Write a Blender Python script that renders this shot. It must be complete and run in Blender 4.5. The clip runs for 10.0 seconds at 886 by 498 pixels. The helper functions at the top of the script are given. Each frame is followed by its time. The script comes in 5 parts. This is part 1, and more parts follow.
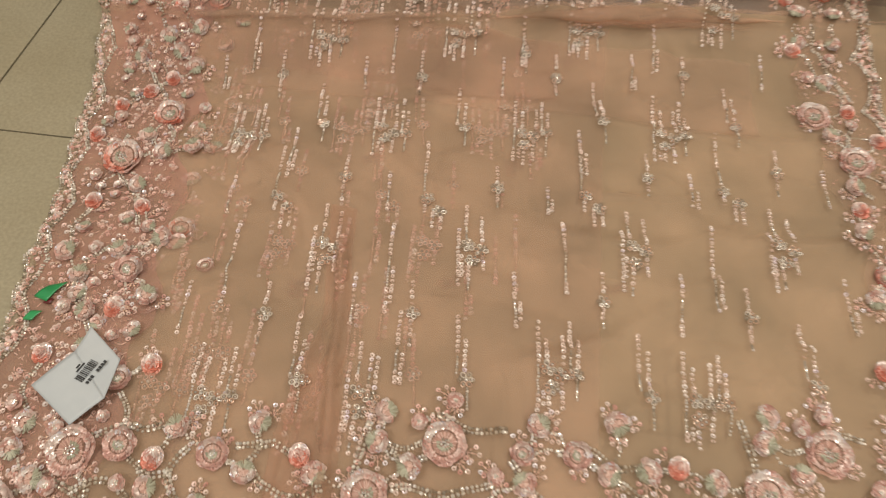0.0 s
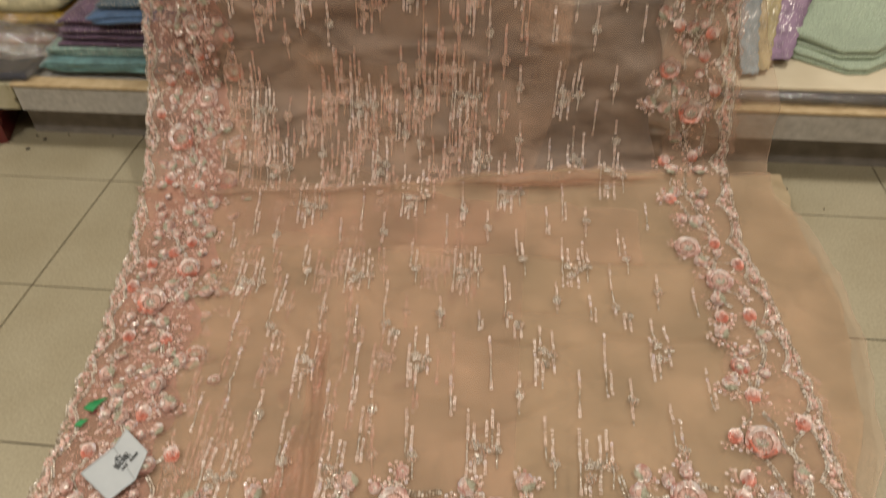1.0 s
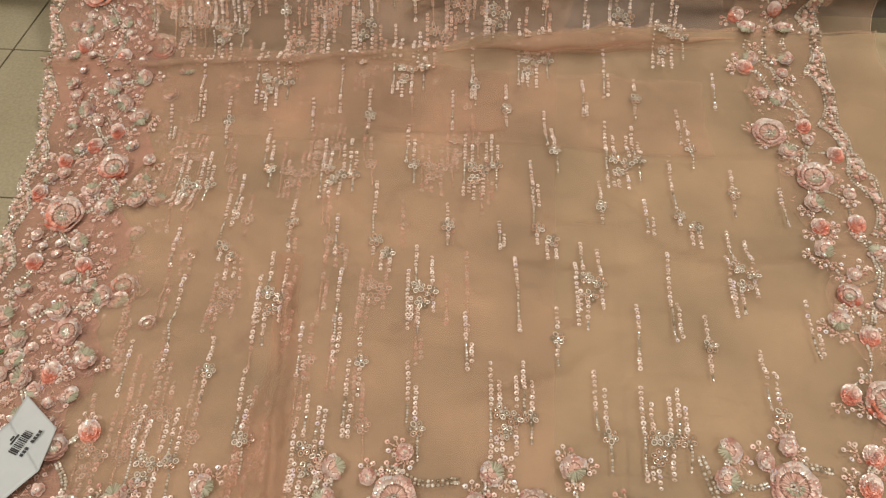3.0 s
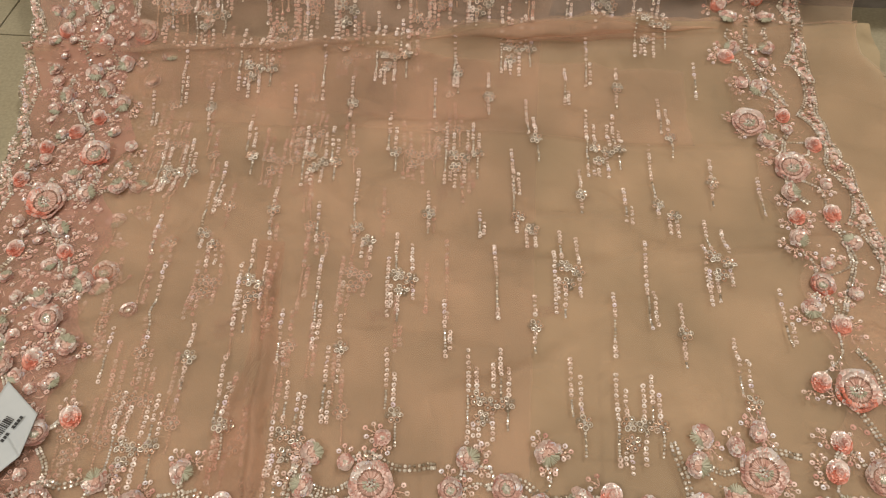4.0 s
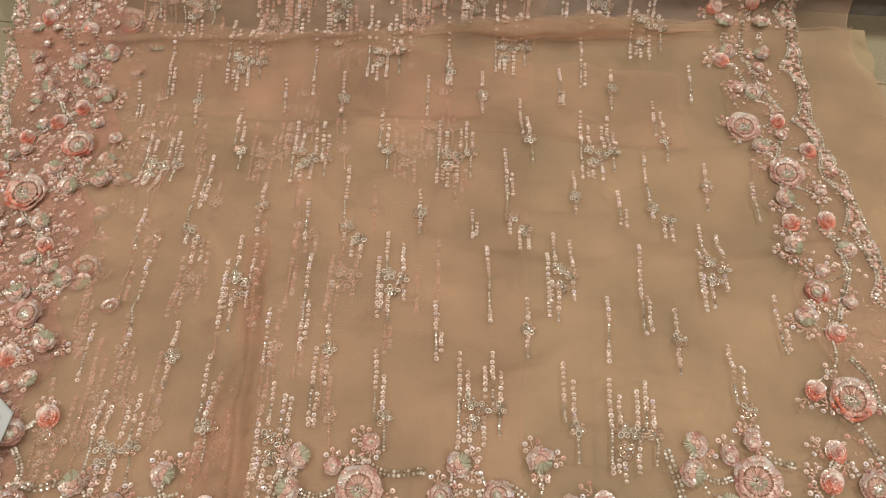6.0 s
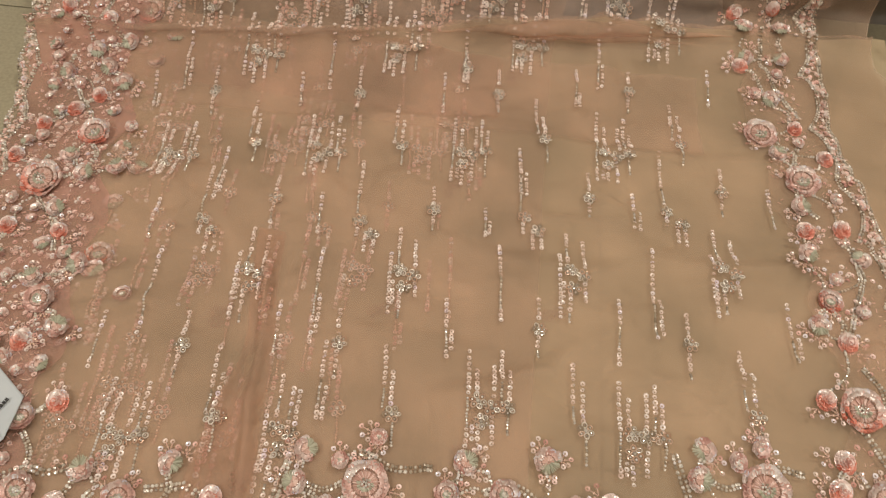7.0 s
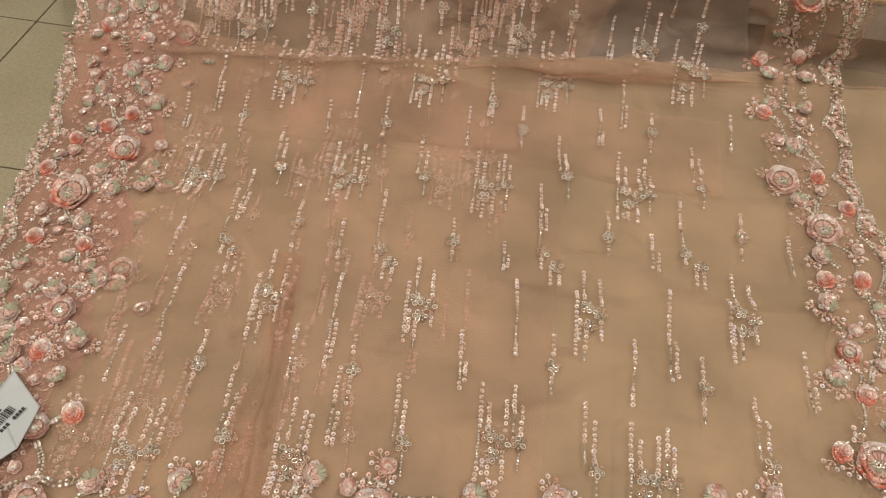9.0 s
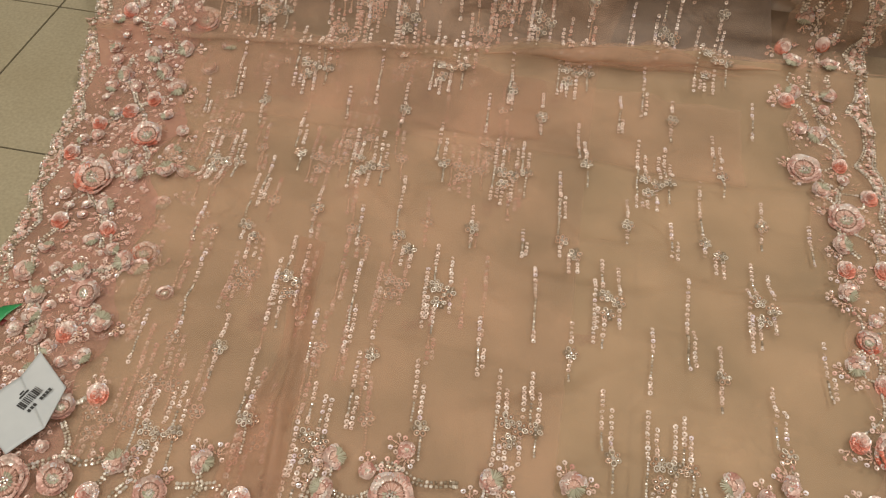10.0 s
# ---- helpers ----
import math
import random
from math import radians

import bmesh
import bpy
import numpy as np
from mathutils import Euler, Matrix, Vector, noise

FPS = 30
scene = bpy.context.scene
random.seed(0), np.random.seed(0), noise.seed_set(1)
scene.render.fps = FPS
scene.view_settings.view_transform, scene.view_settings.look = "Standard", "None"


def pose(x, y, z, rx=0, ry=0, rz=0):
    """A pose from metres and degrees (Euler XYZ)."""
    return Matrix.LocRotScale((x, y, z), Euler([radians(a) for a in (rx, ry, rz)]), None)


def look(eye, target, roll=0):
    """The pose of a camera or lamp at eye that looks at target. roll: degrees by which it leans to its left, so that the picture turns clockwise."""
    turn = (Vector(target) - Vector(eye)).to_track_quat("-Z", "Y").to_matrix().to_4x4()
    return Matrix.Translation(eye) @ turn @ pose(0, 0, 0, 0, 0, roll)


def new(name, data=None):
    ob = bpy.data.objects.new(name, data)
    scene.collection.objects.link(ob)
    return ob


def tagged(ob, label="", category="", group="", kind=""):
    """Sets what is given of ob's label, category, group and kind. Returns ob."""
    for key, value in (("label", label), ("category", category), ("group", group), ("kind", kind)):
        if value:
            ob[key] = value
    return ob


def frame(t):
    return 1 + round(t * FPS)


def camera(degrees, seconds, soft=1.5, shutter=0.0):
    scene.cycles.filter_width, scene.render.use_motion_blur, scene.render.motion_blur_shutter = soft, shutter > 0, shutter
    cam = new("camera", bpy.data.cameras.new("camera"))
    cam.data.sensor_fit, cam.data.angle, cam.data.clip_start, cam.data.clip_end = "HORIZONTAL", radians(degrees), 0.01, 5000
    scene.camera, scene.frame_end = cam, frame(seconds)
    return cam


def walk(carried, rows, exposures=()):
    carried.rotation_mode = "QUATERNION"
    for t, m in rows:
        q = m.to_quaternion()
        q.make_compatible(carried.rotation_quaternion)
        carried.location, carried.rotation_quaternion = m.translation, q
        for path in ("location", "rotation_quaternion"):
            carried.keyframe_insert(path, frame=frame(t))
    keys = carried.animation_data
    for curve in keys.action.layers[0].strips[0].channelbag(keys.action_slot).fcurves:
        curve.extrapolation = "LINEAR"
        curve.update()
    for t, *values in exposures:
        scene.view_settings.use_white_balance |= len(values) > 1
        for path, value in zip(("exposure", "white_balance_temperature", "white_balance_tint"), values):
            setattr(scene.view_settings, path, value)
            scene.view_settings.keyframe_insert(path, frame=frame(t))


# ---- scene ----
cam = camera(62.0, 10.0, soft=1.1, shutter=0.3)
PATH = [
    (0, (0.08, 0.124, 0.69), (-0.064, 1.309, -0.914), 1.3),
    (0.5, (0.163, -0.004, 0.779), (-0.009, 1.3, -0.728), -0.8),
    (1, (0.19, -0.071, 0.86), (-0.014, 1.413, -0.466), -2.0),
    (1.4, (0.187, -0.087, 0.924), (-0.023, 1.542, -0.218), -2.4),
    (1.5, (0.187, -0.067, 0.933), (-0.028, 1.55, -0.223), -2.2),
    (2, (0.181, 0.029, 0.793), (0.0, 1.52, -0.528), -2.5),
    (2.5, (0.14, 0.155, 0.686), (-0.021, 1.478, -0.805), -2.2),
    (2.7, (0.131, 0.16, 0.683), (-0.028, 1.426, -0.857), -2.2),
    (3.8, (0.156, 0.158, 0.689), (0.023, 1.371, -0.895), -1.3),
    (4, (0.15, 0.16, 0.691), (0.02, 1.365, -0.9), -1.2),
    (4.5, (0.155, 0.157, 0.689), (0.01, 1.429, -0.847), -1.3),
    (5, (0.15, 0.143, 0.736), (-0.034, 1.537, -0.686), -1.2),
    (5.5, (0.153, 0.157, 0.68), (0.028, 1.451, -0.84), 0.5),
    (5.7, (0.148, 0.164, 0.68), (0.048, 1.41, -0.881), 0.9),
    (6.8, (0.128, 0.173, 0.675), (0.045, 1.355, -0.937), 2.7),
    (7, (0.132, 0.168, 0.677), (0.032, 1.372, -0.917), 2.7),
    (7.5, (0.132, 0.167, 0.679), (-0.015, 1.396, -0.892), 2.5),
    (8, (0.13, 0.166, 0.683), (-0.028, 1.413, -0.872), 2.9),
    (8.5, (0.127, 0.166, 0.683), (-0.037, 1.423, -0.864), 2.9),
    (9, (0.129, 0.166, 0.682), (-0.024, 1.425, -0.864), 3.7),
    (9.5, (0.127, 0.165, 0.684), (-0.044, 1.406, -0.875), 3.0),
    (10, (0.125, 0.164, 0.686), (-0.062, 1.386, -0.886), 2.8),
]
EXPOSURES = [(0, -0.13), (0.5, -0.18), (1, -0.12), (1.5, -0.02), (2, 0.0), (2.5, 0.0), (2.7, -0.02), (3.8, -0.14), (4.5, -0.15), (5, -0.10), (5.5, -0.14), (7, -0.16), (10, -0.15)]
walk(cam, [(t, look(eye, target, roll)) for t, eye, target, roll in PATH], EXPOSURES)

# ---- world, lamps and exposure ----
world = bpy.data.worlds.new("shop_air")
scene.world = world
world.use_nodes = True
world.node_tree.nodes["Background"].inputs[0].default_value = (0.9, 0.85, 0.75, 1)
world.node_tree.nodes["Background"].inputs[1].default_value = 0.02
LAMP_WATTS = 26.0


# ---- materials ----
def mat(name):
    m = bpy.data.materials.new(name)
    m.use_nodes = True
    return m, m.node_tree.nodes, m.node_tree.links, m.node_tree.nodes["Principled BSDF"]


def ramp_node(nodes, stops):
    r = nodes.new("ShaderNodeValToRGB")
    while len(r.color_ramp.elements) < len(stops):
        r.color_ramp.elements.new(0.5)
    for e, (p, c) in zip(r.color_ramp.elements, stops):
        e.position, e.color = p, (*c, 1)
    return r


def spread(name, stops, rough=0.3, metal=0.0, source="island", alpha=1.0, noise_scale=0.0, bump_size=0.0):
    """A material whose colour runs through stops, from piece to piece or with a noise."""
    m, nodes, links, b = mat(name)
    r = ramp_node(nodes, stops)
    if source == "island":
        links.new(nodes.new("ShaderNodeNewGeometry").outputs["Random Per Island"], r.inputs[0])
    elif source == "object":
        links.new(nodes.new("ShaderNodeObjectInfo").outputs["Random"], r.inputs[0])
    else:
        tc = nodes.new("ShaderNodeTexCoord")
        n = nodes.new("ShaderNodeTexNoise")
        n.inputs["Scale"].default_value, n.inputs["Detail"].default_value = noise_scale, 6
        links.new(tc.outputs["Object"], n.inputs["Vector"])
        links.new(n.outputs[0], r.inputs[0])
    links.new(r.outputs[0], b.inputs["Base Color"])
    b.inputs["Roughness"].default_value, b.inputs["Metallic"].default_value = rough, metal
    b.inputs["Alpha"].default_value = alpha
    if bump_size:
        tc = nodes.new("ShaderNodeTexCoord")
        n = nodes.new("ShaderNodeTexNoise")
        n.inputs["Scale"].default_value, n.inputs["Detail"].default_value = bump_size, 5
        bp = nodes.new("ShaderNodeBump")
        bp.inputs["Strength"].default_value, bp.inputs["Distance"].default_value = 0.4, 0.002
        links.new(tc.outputs["Object"], n.inputs["Vector"])
        links.new(n.outputs[0], bp.inputs["Height"])
        links.new(bp.outputs[0], b.inputs["Normal"])
    return m


def net_material(name, colour, cover):
    """Sheer net: fine threads that let part of what lies beneath show."""
    m, nodes, links, b = mat(name)
    tc = nodes.new("ShaderNodeTexCoord")
    cloud = nodes.new("ShaderNodeTexNoise")
    cloud.inputs["Scale"].default_value, cloud.inputs["Detail"].default_value = 9, 4
    weave = nodes.new("ShaderNodeTexNoise")
    weave.inputs["Scale"].default_value, weave.inputs["Detail"].default_value = 900, 2
    links.new(tc.outputs["Object"], cloud.inputs["Vector"])
    links.new(tc.outputs["Object"], weave.inputs["Vector"])
    add = nodes.new("ShaderNodeMath")
    add.operation = "MULTIPLY_ADD"
    add.inputs[1].default_value, add.inputs[2].default_value = 0.30, cover - 0.23
    links.new(cloud.outputs[0], add.inputs[0])
    add2 = nodes.new("ShaderNodeMath")
    add2.operation = "MULTIPLY_ADD"
    add2.inputs[1].default_value = 0.16
    links.new(weave.outputs[0], add2.inputs[0])
    links.new(add.outputs[0], add2.inputs[2])
    r = ramp_node(nodes, [(0.28, tuple(c * 0.84 for c in colour)), (0.72, tuple(min(1, c * 1.12) for c in colour))])
    links.new(cloud.outputs[0], r.inputs[0])
    dif = nodes.new("ShaderNodeBsdfDiffuse")
    tra = nodes.new("ShaderNodeBsdfTranslucent")
    clear = nodes.new("ShaderNodeBsdfTransparent")
    links.new(r.outputs[0], dif.inputs[0])
    crumple = nodes.new("ShaderNodeTexNoise")
    crumple.inputs["Scale"].default_value, crumple.inputs["Detail"].default_value, crumple.inputs["Distortion"].default_value = 11, 3, 1.2
    links.new(tc.outputs["Object"], crumple.inputs["Vector"])
    relief = nodes.new("ShaderNodeBump")
    relief.inputs["Strength"].default_value, relief.inputs["Distance"].default_value = 0.8, 0.02
    links.new(crumple.outputs[0], relief.inputs["Height"])
    links.new(relief.outputs[0], dif.inputs["Normal"])
    links.new(r.outputs[0], tra.inputs[0])
    half = nodes.new("ShaderNodeMixShader")
    half.inputs[0].default_value = 0.35
    links.new(dif.outputs[0], half.inputs[1])
    links.new(tra.outputs[0], half.inputs[2])
    mix = nodes.new("ShaderNodeMixShader")
    links.new(add2.outputs[0], mix.inputs[0])
    links.new(clear.outputs[0], mix.inputs[1])
    links.new(half.outputs[0], mix.inputs[2])
    links.new(mix.outputs[0], nodes["Material Output"].inputs[0])
    nodes.remove(b)
    return m


def clear_material(name, tint, haze, milk=0.0):
    m, nodes, links, b = mat(name)
    tc = nodes.new("ShaderNodeTexCoord")
    n = nodes.new("ShaderNodeTexNoise")
    n.inputs["Scale"].default_value, n.inputs["Detail"].default_value = 28, 4
    bp = nodes.new("ShaderNodeBump")
    bp.inputs["Strength"].default_value, bp.inputs["Distance"].default_value = 0.9, 0.02
    links.new(tc.outputs["Object"], n.inputs["Vector"])
    links.new(n.outputs[0], bp.inputs["Height"])
    gl = nodes.new("ShaderNodeBsdfGlossy")
    gl.inputs["Roughness"].default_value = 0.12
    links.new(bp.outputs[0], gl.inputs["Normal"])
    clear = nodes.new("ShaderNodeBsdfTransparent")
    clear.inputs[0].default_value = (*tint, 1)
    mix = nodes.new("ShaderNodeMixShader")
    mix.inputs[0].default_value = haze
    links.new(clear.outputs[0], mix.inputs[1])
    links.new(gl.outputs[0], mix.inputs[2])
    soft = nodes.new("ShaderNodeBsdfDiffuse")
    soft.inputs[0].default_value = (0.62, 0.58, 0.52, 1)
    veil = nodes.new("ShaderNodeMixShader")
    amount = nodes.new("ShaderNodeMath")
    amount.operation = "MULTIPLY"
    amount.inputs[1].default_value = 2 * milk
    links.new(n.outputs[0], amount.inputs[0])
    links.new(amount.outputs[0], veil.inputs[0])
    links.new(mix.outputs[0], veil.inputs[1])
    links.new(soft.outputs[0], veil.inputs[2])
    links.new(veil.outputs[0], nodes["Material Output"].inputs[0])
    nodes.remove(b)
    return m


def textile(name, colour, sparkle=0.0, scale=60):
    """Folded cloth: woven grain, soft stains, and, where it is worked with sequins, glinting specks."""
    m, nodes, links, b = mat(name)
    tc = nodes.new("ShaderNodeTexCoord")
    n = nodes.new("ShaderNodeTexNoise")
    n.inputs["Scale"].default_value, n.inputs["Detail"].default_value = scale, 7
    links.new(tc.outputs["Object"], n.inputs["Vector"])
    r = ramp_node(nodes, [(0.3, tuple(c * 0.65 for c in colour)), (0.65, tuple(min(1, c * 1.15) for c in colour))])
    links.new(n.outputs[0], r.inputs[0])
    links.new(r.outputs[0], b.inputs["Base Color"])
    b.inputs["Roughness"].default_value = 0.65
    b.inputs["Sheen Weight"].default_value = 0.25
    bp = nodes.new("ShaderNodeBump")
    bp.inputs["Strength"].default_value, bp.inputs["Distance"].default_value = 0.5, 0.004
    links.new(n.outputs[0], bp.inputs["Height"])
    links.new(bp.outputs[0], b.inputs["Normal"])
    if sparkle:
        vo = nodes.new("ShaderNodeTexVoronoi")
        vo.inputs["Scale"].default_value = 190
        links.new(tc.outputs["Object"], vo.inputs["Vector"])
        lt = nodes.new("ShaderNodeMath")
        lt.operation = "LESS_THAN"
        lt.inputs[1].default_value = sparkle
        links.new(vo.outputs["Distance"], lt.inputs[0])
        mixc = nodes.new("ShaderNodeMixRGB")
        mixc.inputs[2].default_value = (0.62, 0.58, 0.53, 1)
        links.new(lt.outputs[0], mixc.inputs[0])
        links.new(r.outputs[0], mixc.inputs[1])
        links.new(mixc.outputs[0], b.inputs["Base Color"])
        links.new(lt.outputs[0], b.inputs["Metallic"])
        rr = nodes.new("ShaderNodeMapRange")
        rr.inputs["To Min"].default_value, rr.inputs["To Max"].default_value = 0.65, 0.38
        links.new(lt.outputs[0], rr.inputs[0])
        links.new(rr.outputs[0], b.inputs["Roughness"])
    return m


NET = net_material("peach_net", (0.77, 0.53, 0.375), 0.29)
NET_UNDER = net_material("peach_net_under", (0.76, 0.53, 0.385), 0.27)
LINING = net_material("peach_lining", (0.595, 0.465, 0.300), 0.78)
PLEAT = net_material("coral_net", (0.72, 0.42, 0.29), 0.28)
BLUSH = net_material("blush_net", (0.72, 0.42, 0.34), 0.40)
ROLL = net_material("folded_coral_net", (0.72, 0.47, 0.33), 0.45)
SEQUIN = spread("pale_sequin", [(0, (0.72, 0.53, 0.44)), (0.5, (0.82, 0.66, 0.57)), (0.88, (0.90, 0.80, 0.73)), (1, (0.78, 0.66, 0.74))], 0.36, 0.22, alpha=0.74)
PINK = spread("pink_sequin", [(0, (0.50, 0.25, 0.20)), (0.5, (0.66, 0.40, 0.33)), (1, (0.80, 0.60, 0.53))], 0.36, 0.12)
CORAL = spread("coral_sequin", [(0, (0.58, 0.15, 0.09)), (0.5, (0.70, 0.25, 0.17)), (1, (0.78, 0.42, 0.33))], 0.34, 0.15)
PEARLY = spread("pearly_sequin", [(0, (0.62, 0.44, 0.37)), (0.55, (0.76, 0.62, 0.55)), (0.9, (0.86, 0.78, 0.72)), (1, (0.70, 0.66, 0.76))], 0.28, 0.25)
SILVER = spread("silver_bead", [(0, (0.24, 0.19, 0.13)), (0.4, (0.55, 0.47, 0.37)), (1, (0.88, 0.83, 0.75))], 0.30, 0.35)
CRYSTAL = spread("crystal_bead", [(0, (0.34, 0.29, 0.23)), (0.6, (0.70, 0.64, 0.56)), (1, (0.90, 0.86, 0.84))], 0.20, 0.35)
GOLD_BEAD = spread("rose_gold_bead", [(0, (0.50, 0.31, 0.21)), (1, (0.72, 0.52, 0.40))], 0.32, 0.45)
THREAD = spread("peach_thread", [(0, (0.50, 0.28, 0.21)), (0.5, (0.62, 0.39, 0.31)), (1, (0.76, 0.56, 0.47))], 0.6)
GREEN_THREAD = spread("pale_green_thread", [(0, (0.30, 0.29, 0.20)), (1, (0.52, 0.50, 0.38))], 0.5, 0.1)
BROWN_THREAD = spread("brown_thread", [(0, (0.24, 0.13, 0.09)), (1, (0.38, 0.22, 0.15))], 0.6)
HEM = spread("pale_hem_thread", [(0, (0.66, 0.50, 0.37)), (1, (0.74, 0.58, 0.44))], 0.6, alpha=0.25)
LACE = spread("peach_lace", [(0, (0.64, 0.38, 0.27)), (1, (0.72, 0.48, 0.36))], 0.6, alpha=0.4)


def tile_material():
    m, nodes, links, b = mat("beige_tile")
    tc = nodes.new("ShaderNodeTexCoord")
    fine, wide = nodes.new("ShaderNodeTexNoise"), nodes.new("ShaderNodeTexNoise")
    fine.inputs["Scale"].default_value, fine.inputs["Detail"].default_value = 230, 5
    wide.inputs["Scale"].default_value, wide.inputs["Detail"].default_value = 5, 6
    geo = nodes.new("ShaderNodeNewGeometry")
    links.new(geo.outputs["Position"], fine.inputs["Vector"])
    links.new(geo.outputs["Position"], wide.inputs["Vector"])
    a = ramp_node(nodes, [(0.3, (0.34, 0.300, 0.205)), (0.7, (0.44, 0.385, 0.265))])
    links.new(fine.outputs[0], a.inputs[0])
    d = ramp_node(nodes, [(0.35, (0.84, 0.82, 0.78)), (0.65, (1, 1, 1))])
    links.new(wide.outputs[0], d.inputs[0])
    mul = nodes.new("ShaderNodeMixRGB")
    mul.blend_type = "MULTIPLY"
    mul.inputs[0].default_value = 1
    links.new(a.outputs[0], mul.inputs[1])
    links.new(d.outputs[0], mul.inputs[2])
    links.new(mul.outputs[0], b.inputs["Base Color"])
    b.inputs["Roughness"].default_value = 0.42
    return m


TILE = tile_material()
GROUT = spread("dark_grout", [(0.3, (0.03, 0.022, 0.015)), (0.7, (0.07, 0.055, 0.035))], 0.9, source="noise", noise_scale=40)
LAMINATE = spread("grey_laminate", [(0.3, (0.36, 0.34, 0.31)), (0.7, (0.48, 0.46, 0.42))], 0.5, source="noise", noise_scale=70, bump_size=200)
TOE = spread("dark_grey_board", [(0.3, (0.16, 0.14, 0.125)), (0.7, (0.25, 0.225, 0.20))], 0.6, source="noise", noise_scale=30)
EDGE_WOOD = spread("raw_wood_edge", [(0.3, (0.42, 0.30, 0.16)), (0.7, (0.58, 0.44, 0.26))], 0.7, source="noise", noise_scale=50)
CREAM_BOARD = spread("cream_board", [(0.3, (0.58, 0.49, 0.34)), (0.7, (0.68, 0.59, 0.43))], 0.6, source="noise", noise_scale=12)
STAINED = spread("taped_board", [(0.35, (0.12, 0.10, 0.06)), (0.43, (0.38, 0.34, 0.22)), (0.7, (0.48, 0.44, 0.32))], 0.55, source="noise", noise_scale=28)
PLASTIC = clear_material("clear_plastic", (0.92, 0.91, 0.88), 0.16, 0.06)
PLASTIC_THICK = clear_material("crumpled_plastic", (0.93, 0.90, 0.86), 0.22, 0.16)
DARK_PLASTIC = spread("dark_plastic", [(0.3, (0.02, 0.02, 0.03)), (0.7, (0.07, 0.065, 0.075))], 0.25, source="noise", noise_scale=35, bump_size=30)
CARD = spread("white_card", [(0.3, (0.46, 0.49, 0.50)), (0.7, (0.53, 0.555, 0.56))], 0.5, source="noise", noise_scale=30)
INK = spread("black_ink", [(0, (0.02, 0.02, 0.02)), (1, (0.05, 0.05, 0.05))], 0.5)
WALL = spread("dim_wall", [(0.3, (0.34, 0.29, 0.22)), (0.7, (0.42, 0.36, 0.28))], 0.8, source="noise", noise_scale=3)
CEILING = spread("white_ceiling", [(0.3, (0.66, 0.62, 0.55)), (0.7, (0.74, 0.70, 0.62))], 0.9, source="noise", noise_scale=4)
WHITE_CORD = spread("white_cord", [(0, (0.70, 0.68, 0.62)), (1, (0.78, 0.76, 0.70))], 0.4)
RED_PLASTIC = spread("red_plastic", [(0.3, (0.09, 0.014, 0.012)), (0.7, (0.15, 0.022, 0.02))], 0.35, source="noise", noise_scale=20)
GREEN_FOIL = spread("green_foil", [(0.3, (0.02, 0.22, 0.07)), (0.7, (0.05, 0.34, 0.12))], 0.3, source="noise", noise_scale=60)


# ---- helpers ----
def part(name, bm, material, parent, label=""):
    """Links a bmesh, or a filled mesh, as one object under parent."""
    if isinstance(bm, bmesh.types.BMesh):
        me = bpy.data.meshes.new(name)
        bm.to_mesh(me)
        bm.free()
    else:
        me = bm
    if material is not None:
        me.materials.append(material)
    ob = new(name, me)
    ob.parent = parent
    if label:
        ob["label"] = label
    return ob


def empty(name, place, label, category, group="", kind=""):
    ob = new(name)
    ob.location = place
    ob.empty_display_size = 0.05
    return tagged(ob, label, category, group, kind)


def box_bm(x0, x1, y0, y1, z0, z1, bevel=0.0):
    bm = bmesh.new()
    bmesh.ops.create_cube(bm, size=1)
    for v in bm.verts:
        v.co = Vector((x0 if v.co.x < 0 else x1, y0 if v.co.y < 0 else y1, z0 if v.co.z < 0 else z1))
    if bevel:
        bmesh.ops.bevel(bm, geom=bm.edges[:], offset=bevel, segments=2, affect="EDGES", profile=0.5)
    return bm


class Soup:
    """Collects many small copies of simple shapes into one mesh."""

    def __init__(self):
        self.verts, self.faces, self.slots, self.mats, self.count = [], [], [], [], 0

    def add(self, shape, m, material):
        pts, faces = shape
        a = np.array(m)
        self.verts.append(pts @ a[:3, :3].T + a[:3, 3])
        self.faces.extend([tuple(i + self.count for i in f) for f in faces])
        if material not in self.mats:
            self.mats.append(material)
        self.slots.extend([self.mats.index(material)] * len(faces))
        self.count += len(pts)

    def mesh(self, name):
        me = bpy.data.meshes.new(name)
        me.from_pydata(np.concatenate(self.verts).tolist(), [], self.faces)
        for m in self.mats:
            me.materials.append(m)
        me.polygons.foreach_set("material_index", self.slots)
        me.update()
        return me


def ring_shape(n=8, hole=0.34, cup=0.22):
    """A cupped sequin with its hole, radius 1."""
    pts, faces = [], []
    for i in range(n):
        a = 2 * math.pi * i / n
        pts += [(math.cos(a), math.sin(a), cup), (hole * math.cos(a), hole * math.sin(a), 0)]
    for i in range(n):
        j = (i + 1) % n
        faces.append((2 * i, 2 * j, 2 * j + 1, 2 * i + 1))
    return np.array(pts), faces


def bead_shape(flat=0.8):
    bm = bmesh.new()
    bmesh.ops.create_icosphere(bm, subdivisions=1, radius=1)
    out = np.array([(*v.co.xy, v.co.z * flat) for v in bm.verts]), [tuple(v.index for v in f.verts) for f in bm.faces]
    bm.free()
    return out


def rod_shape(n=5):
    """A thin stitch from 0 to 1 along y, radius 1 across."""
    pts = [(math.cos(2 * math.pi * i / n), y, math.sin(2 * math.pi * i / n)) for y in (0, 1) for i in range(n)]
    return np.array(pts), [(i, (i + 1) % n, n + (i + 1) % n, n + i) for i in range(n)]


